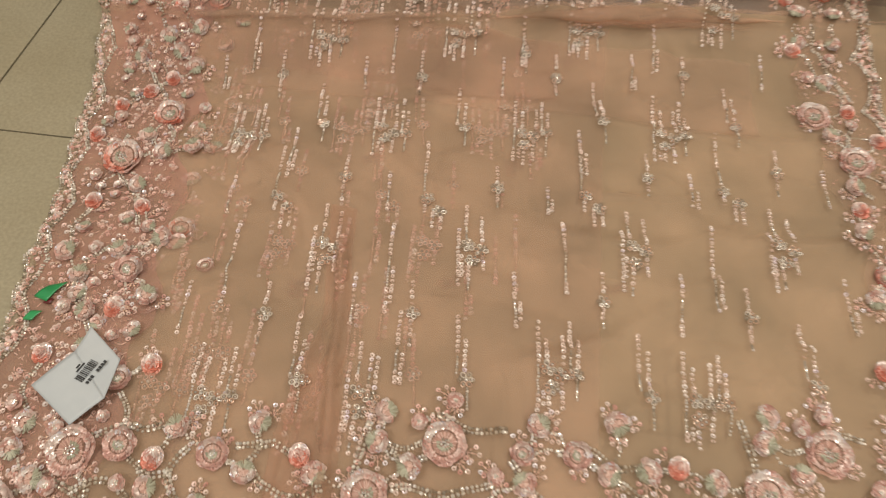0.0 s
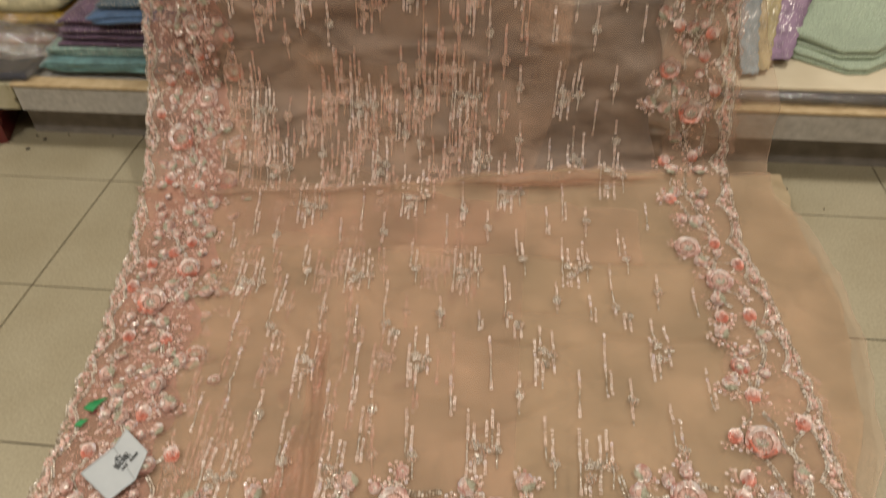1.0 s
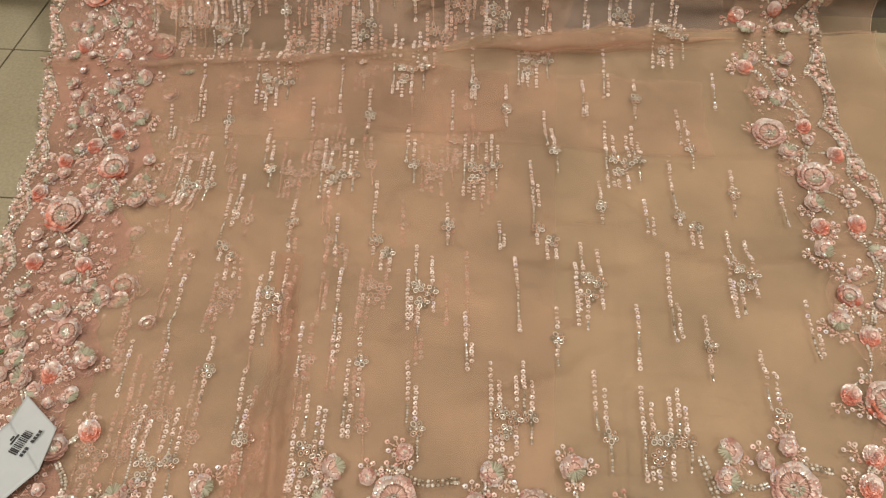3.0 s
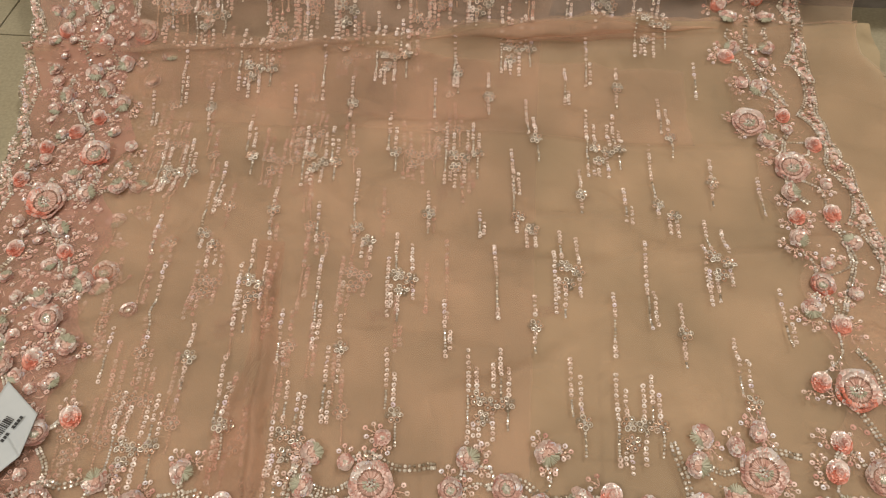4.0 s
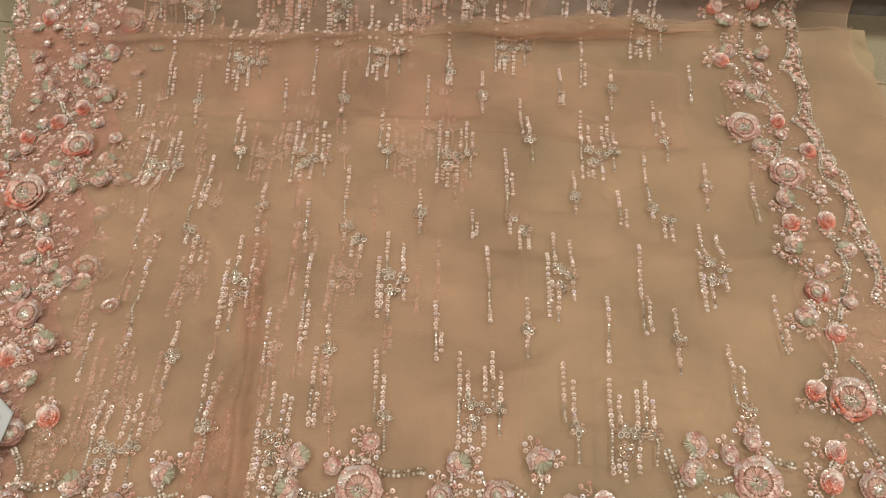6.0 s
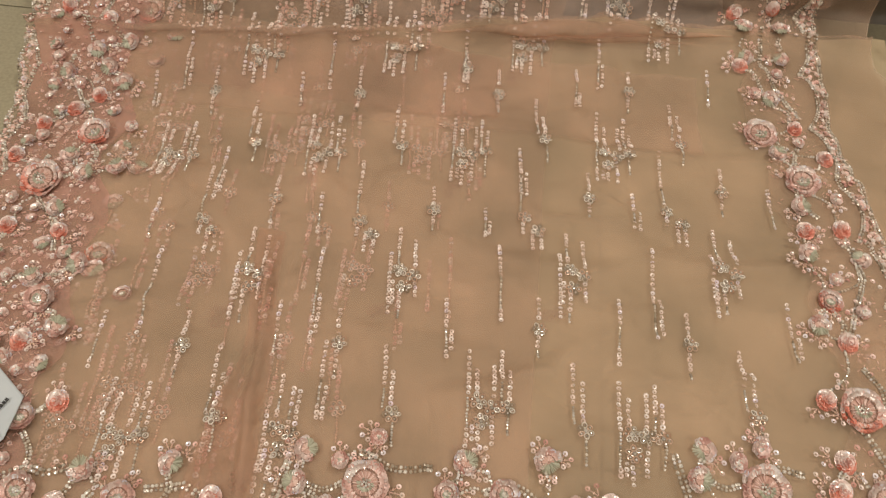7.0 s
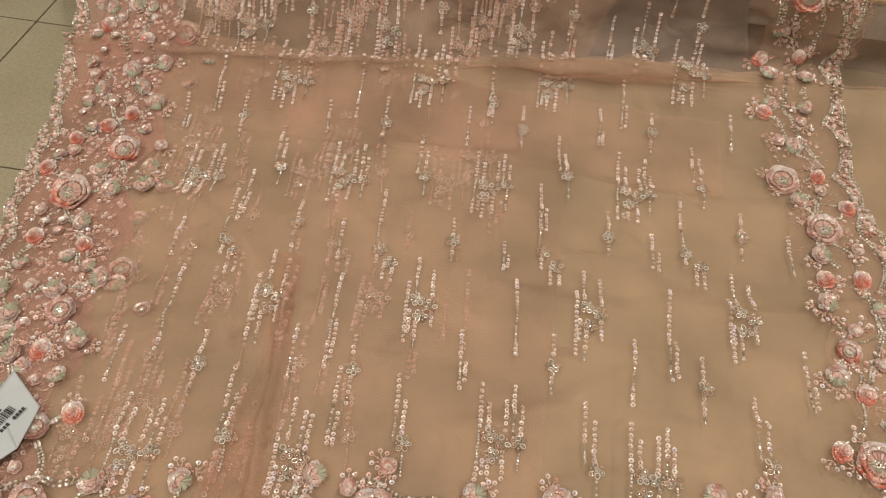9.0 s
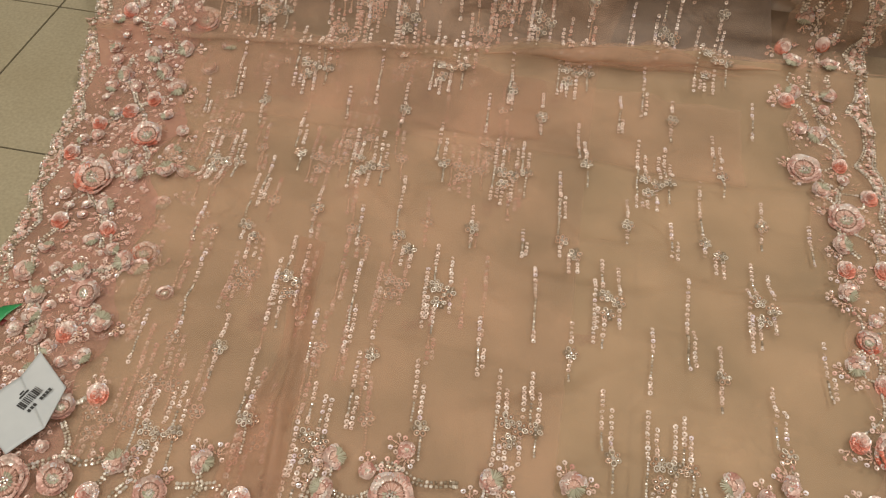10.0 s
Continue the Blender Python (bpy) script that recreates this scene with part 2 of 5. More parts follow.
def loop_shape(n=10, k=4, thick=0.24):
    """A wire loop, radius 1."""
    pts = [((1 + thick * math.cos(b)) * math.cos(a), (1 + thick * math.cos(b)) * math.sin(a), thick * math.sin(b)) for a in [2 * math.pi * i / n for i in range(n)] for b in [2 * math.pi * j / k for j in range(k)]]
    return np.array(pts), [(i * k + j, (i + 1) % n * k + j, (i + 1) % n * k + (j + 1) % k, i * k + (j + 1) % k) for i in range(n) for j in range(k)]


LOOP, THIN_LOOP = loop_shape(), loop_shape(8, 3, 0.13)
RING, BEAD, ROD = ring_shape(), bead_shape(), rod_shape()
DISC = ring_shape(8, 0.16, 0.30)


# ---- the shape of the draped cloth: x across, v along its length from the near end ----
L_V = [0.10, 0.457, 0.548, 0.634, 0.73, 0.796, 0.91, 0.97, 1.01, 1.09, 1.17, 1.23, 1.30, 1.45, 2.00]
L_X = [-0.392, -0.420, -0.439, -0.449, -0.472, -0.484, -0.502, -0.511, -0.520, -0.527, -0.531, -0.524, -0.514, -0.508, -0.505]
R_V = [0.10, 0.50, 0.631, 0.763, 0.94, 1.052, 1.15, 1.24, 1.34, 1.45, 1.58, 2.00]
R_X = [0.60, 0.610, 0.608, 0.594, 0.571, 0.565, 0.557, 0.545, 0.531, 0.527, 0.526, 0.522]
S_V = [0.10, 0.44, 0.54, 0.658, 0.75, 0.852, 0.95, 1.008, 1.045, 1.09, 1.164, 1.233, 1.30, 1.35, 1.45, 1.53, 2.00]
S_X = [0.62, 0.640, 0.675, 0.702, 0.712, 0.707, 0.698, 0.682, 0.650, 0.636, 0.634, 0.629, 0.606, 0.588, 0.558, 0.540, 0.53]


def bump(a, b, v):
    """A smooth step from 0 at a to 1 at b."""
    k = min(1.0, max(0.0, (v - a) / (b - a)))
    return k * k * (3 - 2 * k)


def crease(x):
    """How far from the near end the cloth leaves the floor."""
    return 1.020 + 0.15 * max(-0.5, min(0.5, x)) + 0.006 * math.sin(9 * x)


def drape(x, v):
    """The place of the cloth's point (x, v) before its wrinkles."""
    c = crease(x)
    rise = math.hypot(1.124 - c, 0.168 - 0.035)
    if v < c:
        return Vector((x, v, 0.010 + 0.027 * bump(c - 0.13, c, v)))
    if v < c + rise:
        k = (v - c) / rise
        sag = 0.030 * math.sin(math.pi * min(1, 1.0 * k)) * (1 - k)
        return Vector((x, c + (1.124 - c) * k + sag, 0.037 + 0.131 * k - 0.6 * sag))
    w = v - c - rise
    return Vector((x, 1.124 + 0.18 * w, 0.168 + 0.984 * w))


def pleat_line(v):
    """Where the gathered pleat runs near the cloth's end."""
    return float(np.interp(v, [0.26, 0.388, 0.459, 0.536, 0.607, 0.70], [-0.035, -0.047, -0.060, -0.068, -0.082, -0.095]))


def wrinkle(x, v):
    """The small folds and dents of the cloth."""
    w = 0.0085 * noise.noise((x * 6, v * 9, 0.3)) + 0.0044 * noise.noise((x * 16, v * 24, 1.7))
    w += 0.0065 * bump(0.86, 1.0, 1 - abs(noise.noise((x * 4 + 3, v * 7, 5.1)))) + 0.0036 * bump(0.86, 1.0, 1 - abs(noise.noise((x * 9, v * 13, 8.1))))
    w += 0.015 * math.exp(-((x - pleat_line(v) + 0.012) / 0.007) ** 2) * bump(0.68, 0.58, v)
    w += 0.009 * math.exp(-((x - pleat_line(v) + 0.030 + 0.03 * bump(0.52, 0.36, v)) / 0.006) ** 2) * bump(0.56, 0.48, v)
    w += 0.004 * math.exp(-((v - 0.655 - 0.03 * x) / 0.008) ** 2) * bump(0.05, -0.05, abs(x + 0.22) - 0.12)
    for x0, v0, tilt, wide in ((0.20, 0.735, 0.12, 0.26), (0.02, 0.552, -0.10, 0.20), (0.33, 0.905, -0.16, 0.20), (-0.22, 0.842, 0.20, 0.16), (0.40, 0.545, 0.05, 0.16)):
        w += 0.0042 * math.exp(-((v - v0 - tilt * (x - x0) - 0.006 * math.sin(17 * x)) / 0.006) ** 2) * bump(wide, 0.4 * wide, abs(x - x0))
    hang = bump(1.10, 1.30, v)
    w += hang * (0.007 * math.sin(26 * x + 14 * v + 3 * noise.noise((x * 3, v * 3, 4.0))) + 0.006 * noise.noise((x * 9, v * 4, 7.7)))
    c = crease(x)
    w += 0.016 * math.exp(-((v - c + 0.008) / 0.014) ** 2) * bump(0.05, 0.14, x) * bump(0.42, 0.32, x)
    w += (0.017 + 0.008 * noise.noise((x * 8, 0, 3.3))) * math.exp(-((v - c + 0.004) / 0.008) ** 2)
    w += 0.005 * math.exp(-((v - c + 0.085 + 0.03 * x) / 0.014) ** 2) * bump(-0.25, 0.10, x)
    w += 0.009 * abs(noise.noise((x * 11 + 2 * v, v * 26 - 3 * x, 6.4))) * bump(c - 0.15, c - 0.03, v) * bump(c + 0.10, c, v)
    side = bump(-0.02, 0.06, x - float(np.interp(v, R_V, R_X)))
    w += side * (0.012 * abs(noise.noise((x * 16, v * 9, 2.2))) + 0.002)
    return max(w, -0.0015)


def spot(x, v, lift=0.0, turn=0.0, lean=(0.0, 0.0)):
    """A frame on the cloth at (x, v): its x runs across, its y along the length, its z out of the cloth."""
    p = drape(x, v)
    e = 0.004
    across, along = Vector((1, 0, 0)), (drape(x, v + e) - drape(x, v - e)).normalized()
    out = across.cross(along).normalized()
    p = p + out * (wrinkle(x, v) + lift)
    m = Matrix((across, along, out)).transposed().to_4x4()
    m.translation = p
    return m @ Euler((lean[0], lean[1], turn)).to_matrix().to_4x4()


def sized(m, s, flat=None):
    return m @ Matrix.Diagonal((s, s, s if flat is None else flat, 1))


def sheet(name, left, right, v0, v1, nx, nv, lift, material, parent, label, fold=False, ragged=0.0):
    verts, faces = [], []
    for j in range(nv + 1):
        v = v0 + (v1 - v0) * j / nv
        a, b = left(v), right(v)
        for i in range(nx + 1):
            x = a + (b - a) * i / nx
            verts.append(tuple(spot(x, v0 + (v - v0) * (crease(x) + 0.004 - v0) / (v1 - v0) if fold else v + ragged * noise.noise((x * 6, 0.5, lift * 99)), lift).translation))
    for j in range(nv):
        for i in range(nx):
            k = j * (nx + 1) + i
            faces.append((k, k + 1, k + nx + 2, k + nx + 1))
    me = bpy.data.meshes.new(name)
    me.from_pydata(verts, [], faces)
    me.polygons.foreach_set("use_smooth", [True] * len(faces))
    return part(name, me, material, parent, label)


def left_edge(v):
    return float(np.interp(v, L_V, L_X)) - 0.005 * abs(math.sin(math.pi * v / 0.0435))


def right_edge(v):
    return float(np.interp(v, R_V, R_X)) + 0.004 * abs(math.sin(math.pi * (v - 0.02) / 0.046))


def selvedge(v):
    return float(np.interp(v, S_V, S_X)) + 0.006 * noise.noise((0.5, v * 14, 0.2))


# ---- setting ----
floor = empty("floor", (0, 0, 0), "", "", "", "structure")
part("grout", box_bm(-2.6, 2.6, -2.4, 2.2, -0.10, -0.003), GROUT, floor)
TILE_SIDE = 0.30
tile_bm = box_bm(-0.1487, 0.1487, -0.1487, 0.1487, -0.012, 0, 0.0007)
tile_mesh = bpy.data.meshes.new("tile")
tile_bm.to_mesh(tile_mesh)
tile_bm.free()
tile_mesh.materials.append(TILE)
for i in range(-3, 7):
    for j in range(-3, 4):
        t_ob = new("tile", tile_mesh)
        t_ob.parent = floor
        t_ob.location = (-0.78 + TILE_SIDE * (i + 1), 0.591 + TILE_SIDE * j, random.uniform(-0.0004, 0.0004))

for cx, cy, cr in ((-0.862, 1.137, 0.006), (-0.844, 1.175, 0.005), (-0.868, 1.187, 0.004), (0.689, 1.116, 0.0025), (0.742, 1.06, 0.002), (-0.80, 1.196, 0.003), (-0.70, 1.198, 0.003)):
    chip = bmesh.new()
    bmesh.ops.create_cone(chip, cap_ends=True, segments=9, radius1=cr, radius2=cr * 0.8, depth=0.0014)
    for vert in chip.verts:
        vert.co += Vector((cx + 0.3 * cr * noise.noise(vert.co * 700), cy, 0.0006))
    part("dirt_speck", chip, GROUT, floor, "dark speck of dirt")
far = Soup()
flat_tile = (np.array([(sx * 0.1487, sy * 0.1487, sz) for sz in (-0.012, 0.0) for sx, sy in ((-1, -1), (1, -1), (1, 1), (-1, 1))]), [(4, 5, 6, 7), (0, 1, 5, 4), (1, 2, 6, 5), (2, 3, 7, 6), (3, 0, 4, 7)])
for i in range(-8, 11):
    for j in range(-10, 6):
        if not (-3 <= i < 7 and -3 <= j < 4):
            far.add(flat_tile, Matrix.Translation((-0.78 + TILE_SIDE * (i + 1), 0.591 + TILE_SIDE * j, 0)), TILE)
tagged(part("far_tiles", far.mesh("far_tiles"), None, floor), kind="stuff")

walls = (("wall_north", -2.6, 2.6, 2.1, 2.2), ("wall_south", -2.6, 2.6, -2.4, -2.3), ("wall_west", -2.6, -2.5, -2.3, 2.1), ("wall_east", 2.5, 2.6, -2.3, 2.1))
for name, x0, x1, y0, y1 in walls:
    tagged(part(name, box_bm(x0, x1, y0, y1, -0.001, 2.7), WALL, None), kind="structure")
tagged(part("ceiling", box_bm(-2.6, 2.6, -2.4, 2.2, 2.7, 2.8), CEILING, None), kind="structure")

# Assumed ceiling panels, added out of view; uneven shares shape the shading.
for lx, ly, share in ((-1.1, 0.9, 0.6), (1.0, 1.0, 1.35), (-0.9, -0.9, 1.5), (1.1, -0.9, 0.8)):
    lamp = empty("ceiling_light", (lx, ly, 2.7), "square white ceiling light panel, assumed, out of view", "ceiling light", "ceiling lights")
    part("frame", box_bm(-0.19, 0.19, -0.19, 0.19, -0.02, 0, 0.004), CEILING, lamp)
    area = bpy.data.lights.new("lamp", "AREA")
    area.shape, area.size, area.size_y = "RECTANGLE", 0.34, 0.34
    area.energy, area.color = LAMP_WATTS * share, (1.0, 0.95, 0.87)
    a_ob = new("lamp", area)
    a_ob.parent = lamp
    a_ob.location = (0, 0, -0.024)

# the low shelf
shelf = empty("low_shelf", (0, 1.2, 0), "long low grey laminate display shelf with a worn wooden edge", "shelf")
shelf.location = (0, 0, 0)
part("slab", box_bm(-0.84, 2.3, 1.146, 2.05, 0.090, 0.148, 0.002), LAMINATE, shelf)
part("edge_strip", box_bm(-0.84, 2.3, 1.140, 1.175, 0.1482, 0.1535, 0.001), EDGE_WOOD, shelf, "thin raw wooden edge strip")
part("slab", box_bm(-1.6, -0.842, 1.144, 2.05, 0.092, 0.151, 0.003), STAINED, shelf, "taped and stained yellowish corner slab")
part("toe_board", box_bm(-0.88, 2.3, 1.205, 1.235, 0.0, 0.0895), TOE, shelf, "dark grey recessed plinth board")


# ---- folded goods on the shelf ----
def folded_bm(w, d, h, layers, seed, droop=0.0, skew=0.0):
    """A folded length of cloth: layers with rounded folds at the front, slightly out of line."""
    bm = bmesh.new()
    th = h / layers
    rnd = random.Random(seed)
    nx, na = 22, 10
    for k in range(layers):
        off, z0 = rnd.uniform(-0.014, 0.012), k * th
        x0, x1 = -w / 2 + rnd.uniform(-0.010, 0.012), w / 2 + rnd.uniform(-0.014, 0.010)
        rows = []
        for i in range(nx + 1):
            u = i / nx
            x = x0 + (x1 - x0) * u
            end = 1 - 0.55 * (max(0, abs(2 * u - 1) - 0.9) / 0.1) ** 2
            wob = 0.26 * th * noise.noise((x * 11 + seed, k * 3.1, 0)) + 0.07 * min(h, 0.05) * noise.noise((x * 5 + seed, 0, 2.0))
            ring = []
            prof = [(-math.cos(a) * min(th * 0.55, 0.018), math.sin(a) * th * 0.52) for a in [math.pi / 2 * (1 - 2 * j / na) for j in range(na + 1)]]
            for py, pz in prof:
                ring.append((x, py + off + 0.008 * noise.noise((x * 14, k + seed, 1)) + skew * x, z0 + th / 2 + pz * end + wob - droop * (2 * u - 1) ** 2))
            ring.append((x, d * 0.5, z0 + th * 0.04 + wob))
            ring.append((x, d, z0 + th * 0.04))
            ring.append((x, d, z0 + th * 0.96))
            ring.append((x, d * 0.5, z0 + th * 0.96 + wob))
            rows.append([bm.verts.new(p) for p in ring])
        n = len(rows[0])
        for a, b in zip(rows, rows[1:]):
            for j in range(n):
                bm.faces.new((a[j], a[(j + 1) % n], b[(j + 1) % n], b[j]))
        bm.faces.new(rows[0])
        bm.faces.new(rows[-1][::-1])
    bmesh.ops.recalc_face_normals(bm, faces=bm.faces[:])
    for f in bm.faces:
        f.smooth = True
    return bm


CLOTHS = {}


def goods(label, colour, x0, x1, y, z, h, layers=3, depth=0.34, sparkle=0.0, tilt=0.0, wrapped=False, droop=0.0, skew=0.0, group=""):
    key = (colour, sparkle)
    if key not in CLOTHS:
        CLOTHS[key] = textile("cloth", colour, sparkle)
    thing = empty("folded_fabric", ((x0 + x1) / 2, y, z), label, "folded fabric", group)
    thing.rotation_euler = (0, -tilt, 0)
    seed = len(bpy.data.objects) % 97
    part("folds", folded_bm(x1 - x0, depth, h, layers, seed, droop, skew), CLOTHS[key], thing)
    if wrapped:
        part("plastic_sleeve", folded_bm(x1 - x0 + 0.012, depth + 0.01, h + 0.003, 1, seed + 5, droop, skew), PLASTIC, thing, "clear plastic sleeve")
        thing.children[-1].location = (0, -0.008, -0.0015)
    return thing


LEFT_PILE = (("rust", (0.35, 0.10, 0.08), 0.026, 0), ("faded plum", (0.22, 0.12, 0.13), 0.026, 0), ("mustard yellow", (0.62, 0.40, 0.05), 0.028, 1), ("olive cream", (0.42, 0.37, 0.22), 0.034, 0),
             ("marigold yellow", (0.72, 0.40, 0.03), 0.034, 1), ("light green", (0.36, 0.42, 0.10), 0.030, 0), ("pale red", (0.45, 0.16, 0.13), 0.020, 0), ("leaf green", (0.16, 0.24, 0.05), 0.026, 0),
             ("dark olive", (0.10, 0.09, 0.05), 0.014, 0), ("marigold yellow", (0.75, 0.42, 0.03), 0.042, 1),
             ("black", (0.02, 0.02, 0.02), 0.030, 0), ("charcoal", (0.05, 0.045, 0.04), 0.036, 1), ("black", (0.025, 0.02, 0.02), 0.05, 0), ("dark grey", (0.07, 0.065, 0.06), 0.05, 0))
z = 0.155
for name, col, h, wrap in LEFT_PILE:
    goods(f"folded {name} fabric in a pile, in clear plastic", col, -1.24, -0.775 + random.uniform(-0.012, 0.012), 1.31 + random.uniform(-0.008, 0.008), z, h - 0.002, 1, 0.34, 0.10 if "red" in name or "light" in name else 0, 0.0, wrap or h > 0.03, group="left pile of folded fabrics")
    z += h
LEFT_PILE_B = (("grey", (0.16, 0.14, 0.12), 0.030), ("black and gold", (0.06, 0.05, 0.04), 0.040), ("bright yellow", (0.78, 0.50, 0.02), 0.036), ("burnt orange", (0.55, 0.18, 0.03), 0.026), ("orange", (0.58, 0.20, 0.05), 0.024), ("navy blue", (0.03, 0.035, 0.08), 0.026),
               ("antique gold", (0.34, 0.27, 0.10), 0.024), ("brick red", (0.42, 0.12, 0.07), 0.022), ("mauve", (0.32, 0.22, 0.20), 0.018), ("pale gold", (0.50, 0.44, 0.22), 0.024), ("black", (0.02, 0.02, 0.022), 0.03), ("charcoal", (0.04, 0.04, 0.045), 0.04), ("black", (0.025, 0.02, 0.02), 0.05))
z = 0.155
for i, (name, col, h) in enumerate(LEFT_PILE_B):
    goods(f"folded {name} fabric in a leaning pile", col, -0.772, -0.36, 1.41 - 0.004 * i, z + (0.03 if i > 1 else 0), h - 0.002, 1, 0.30, 0.0, 0.11 if i > 1 else 0.0, i % 3 == 1, group="middle pile of folded fabrics")
    z += h

board_l = part("display_board", box_bm(-0.80, -0.10, 1.20, 1.40, 0.158, 0.166, 0.003), CREAM_BOARD, None)
tagged(board_l, "cream display board lying on the shelf under folded fabrics", "board")
goods("dark plastic-wrapped packet lying flat on the shelf", (0.03, 0.03, 0.04), -0.92, -0.805, 1.165, 0.1525, 0.016, 1, 0.12, 0, 0, True)
goods("folded teal green fabric with sequinned edge on a board", (0.12, 0.24, 0.24), -0.785, -0.40, 1.185, 0.1665, 0.024, 3, 0.2, 0, 0.02)
goods("folded pale teal fabric with silver sequins", (0.22, 0.32, 0.28), -0.765, -0.40, 1.195, 0.191, 0.018, 2, 0.2, 0.22, 0.01)
goods("folded dark plum fabric with scattered sequins", (0.11, 0.06, 0.11), -0.745, -0.40, 1.21, 0.2095, 0.028, 4, 0.2, 0.16)
goods("folded plum fabric worked with silver sequins", (0.15, 0.09, 0.15), -0.735, -0.42, 1.215, 0.238, 0.022, 4, 0.2, 0.26)
goods("folded denim blue fabric with bead trim", (0.07, 0.14, 0.27), -0.655, -0.42, 1.20, 0.2605, 0.024, 3, 0.2, 0.08, 0.05)
goods("folded grey blue fabric with dense silver sequins", (0.11, 0.16, 0.20), -0.632, -0.42, 1.215, 0.286, 0.014, 2, 0.2, 0.30, 0.06)

# goods behind the hung cloth
goods("folded charcoal grey fabric behind the hung cloth", (0.045, 0.045, 0.055), -0.33, 0.22, 1.215, 0.155, 0.095, 2, 0.3, 0, 0.03, group="middle stack behind the cloth")
goods("folded charcoal grey fabric behind the hung cloth", (0.06, 0.055, 0.06), -0.30, 0.24, 1.225, 0.250, 0.070, 2, 0.3, 0, 0.02, group="middle stack behind the cloth")
goods("tall soft bundle of taupe fabric behind the hung cloth", (0.34, 0.30, 0.23), -0.36, 0.47, 1.29, 0.325, 0.34, 1, 0.3, group="middle stack behind the cloth")
goods("folded brown fabric behind the hung cloth", (0.24, 0.17, 0.12), 0.26, 0.47, 1.25, 0.155, 0.165, 1, 0.3, group="middle stack behind the cloth")


def hung_length(label, colour, x0, x1, v0, v1, lift):
    """A length of plain cloth that hangs behind the sheer one."""
    ob = sheet("hung_fabric", lambda v: x0 + 0.05 * noise.noise((v * 7, lift * 50, 0)), lambda v: x1 + 0.06 * noise.noise((v * 6, lift * 50, 3)), v0, v1, 60, 36, lift, textile("hung_cloth", colour, 0.0, 25), None, "", False, 0.05)
    ob.modifiers.new("thickness", "SOLIDIFY").thickness = 0.002
    return tagged(ob, label, "fabric length", "fabric lengths behind the saree")


hung_length("brown taupe fabric hanging over the shelf's edge", (0.125, 0.105, 0.092), -0.445, 0.41, 1.035, 1.40, -0.012)
hung_length("crumpled charcoal fabric hanging behind the sheer cloth", (0.06, 0.058, 0.064), -0.40, 0.20, 1.235, 1.375, -0.0085)
hung_length("plain taupe fabric hanging behind the beaded border", (0.36, 0.31, 0.255), 0.385, 0.520, 1.165, 1.72, -0.0145)
hung_length("soft taupe fabric hanging behind the sheer cloth", (0.47, 0.45, 0.39), -0.44, 0.44, 1.30, 1.74, -0.0175)

# right side of the shelf
board_r = part("display_board", box_bm(0.44, 1.5, 1.172, 1.75, 0.176, 0.184, 0.002), CREAM_BOARD, None)
tagged(board_r, "cream display board raised on plastic packets on the shelf", "board")
packet = empty("plastic_packet", (0.95, 1.18, 0.1537), "flat crumpled grey plastic packet under a display board", "plastic packet")
part("wrap", folded_bm(1.06, 0.50, 0.0225, 1, 12), DARK_PLASTIC, packet)
part("sleeve", folded_bm(1.07, 0.50, 0.0225, 1, 31), PLASTIC, packet)
packet.children[-1].location = (0, -0.004, 0)
RIGHT_PILE = (("dark maroon", (0.189, 0.087, 0.087), 0.03, 0.14), ("grey brown", (0.232, 0.174, 0.145), 0.03, 0.15), ("dark olive", (0.102, 0.109, 0.058), 0.026, 0.06), ("sage green", (0.348, 0.377, 0.189), 0.028, 0.12),
              ("bronze", (0.348, 0.246, 0.145), 0.028, 0.14), ("grey lilac", (0.290, 0.232, 0.217), 0.030, 0.14), ("dark teal", (0.102, 0.145, 0.131), 0.032, 0.10), ("grey", (0.174, 0.160, 0.145), 0.03, 0.05))
z = 0.185
for name, col, h, sp in (("grey lilac", (0.20, 0.15, 0.17), 0.05, 0.1), ("dusty mauve", (0.26, 0.17, 0.17), 0.045, 0.1)):
    goods(f"folded {name} fabric at the bottom of a pile", col, 0.42, 0.830, 1.46, z, h - 0.002, 2, 0.3, sp, group="right pile of folded fabrics")
    z += h
for i, (name, col, h, sp) in enumerate(RIGHT_PILE):
    goods(f"folded {name} sequinned fabric in a pile", col, 0.40, 0.845 + random.uniform(-0.02, 0.01), 1.43 + random.uniform(-0.014, 0.010), z, h - 0.002, 4, 0.32, sp * 1.6, group="right pile of folded fabrics")
    z += h
z = 0.185
for i, (name, col, h, sp) in enumerate((("pale lime", (0.42, 0.42, 0.22), 0.03, 0.0), ("grey lilac", (0.20, 0.14, 0.16), 0.035, 0.18), ("pewter", (0.16, 0.15, 0.14), 0.03, 0.2), ("pale blue", (0.30, 0.36, 0.38), 0.04, 0.2), ("red and black", (0.14, 0.05, 0.05), 0.03, 0.2),
                                        ("bronze", (0.26, 0.18, 0.09), 0.05, 0.12), ("dark grey", (0.12, 0.12, 0.11), 0.04, 0.1), ("dark teal", (0.09, 0.12, 0.11), 0.05, 0.1))):
    goods(f"folded {name} fabric in the far pile", col, 0.865, 1.35, 1.46, z, h - 0.002, 3, 0.3, sp * 1.4, group="far right pile of folded fabrics")
    z += h


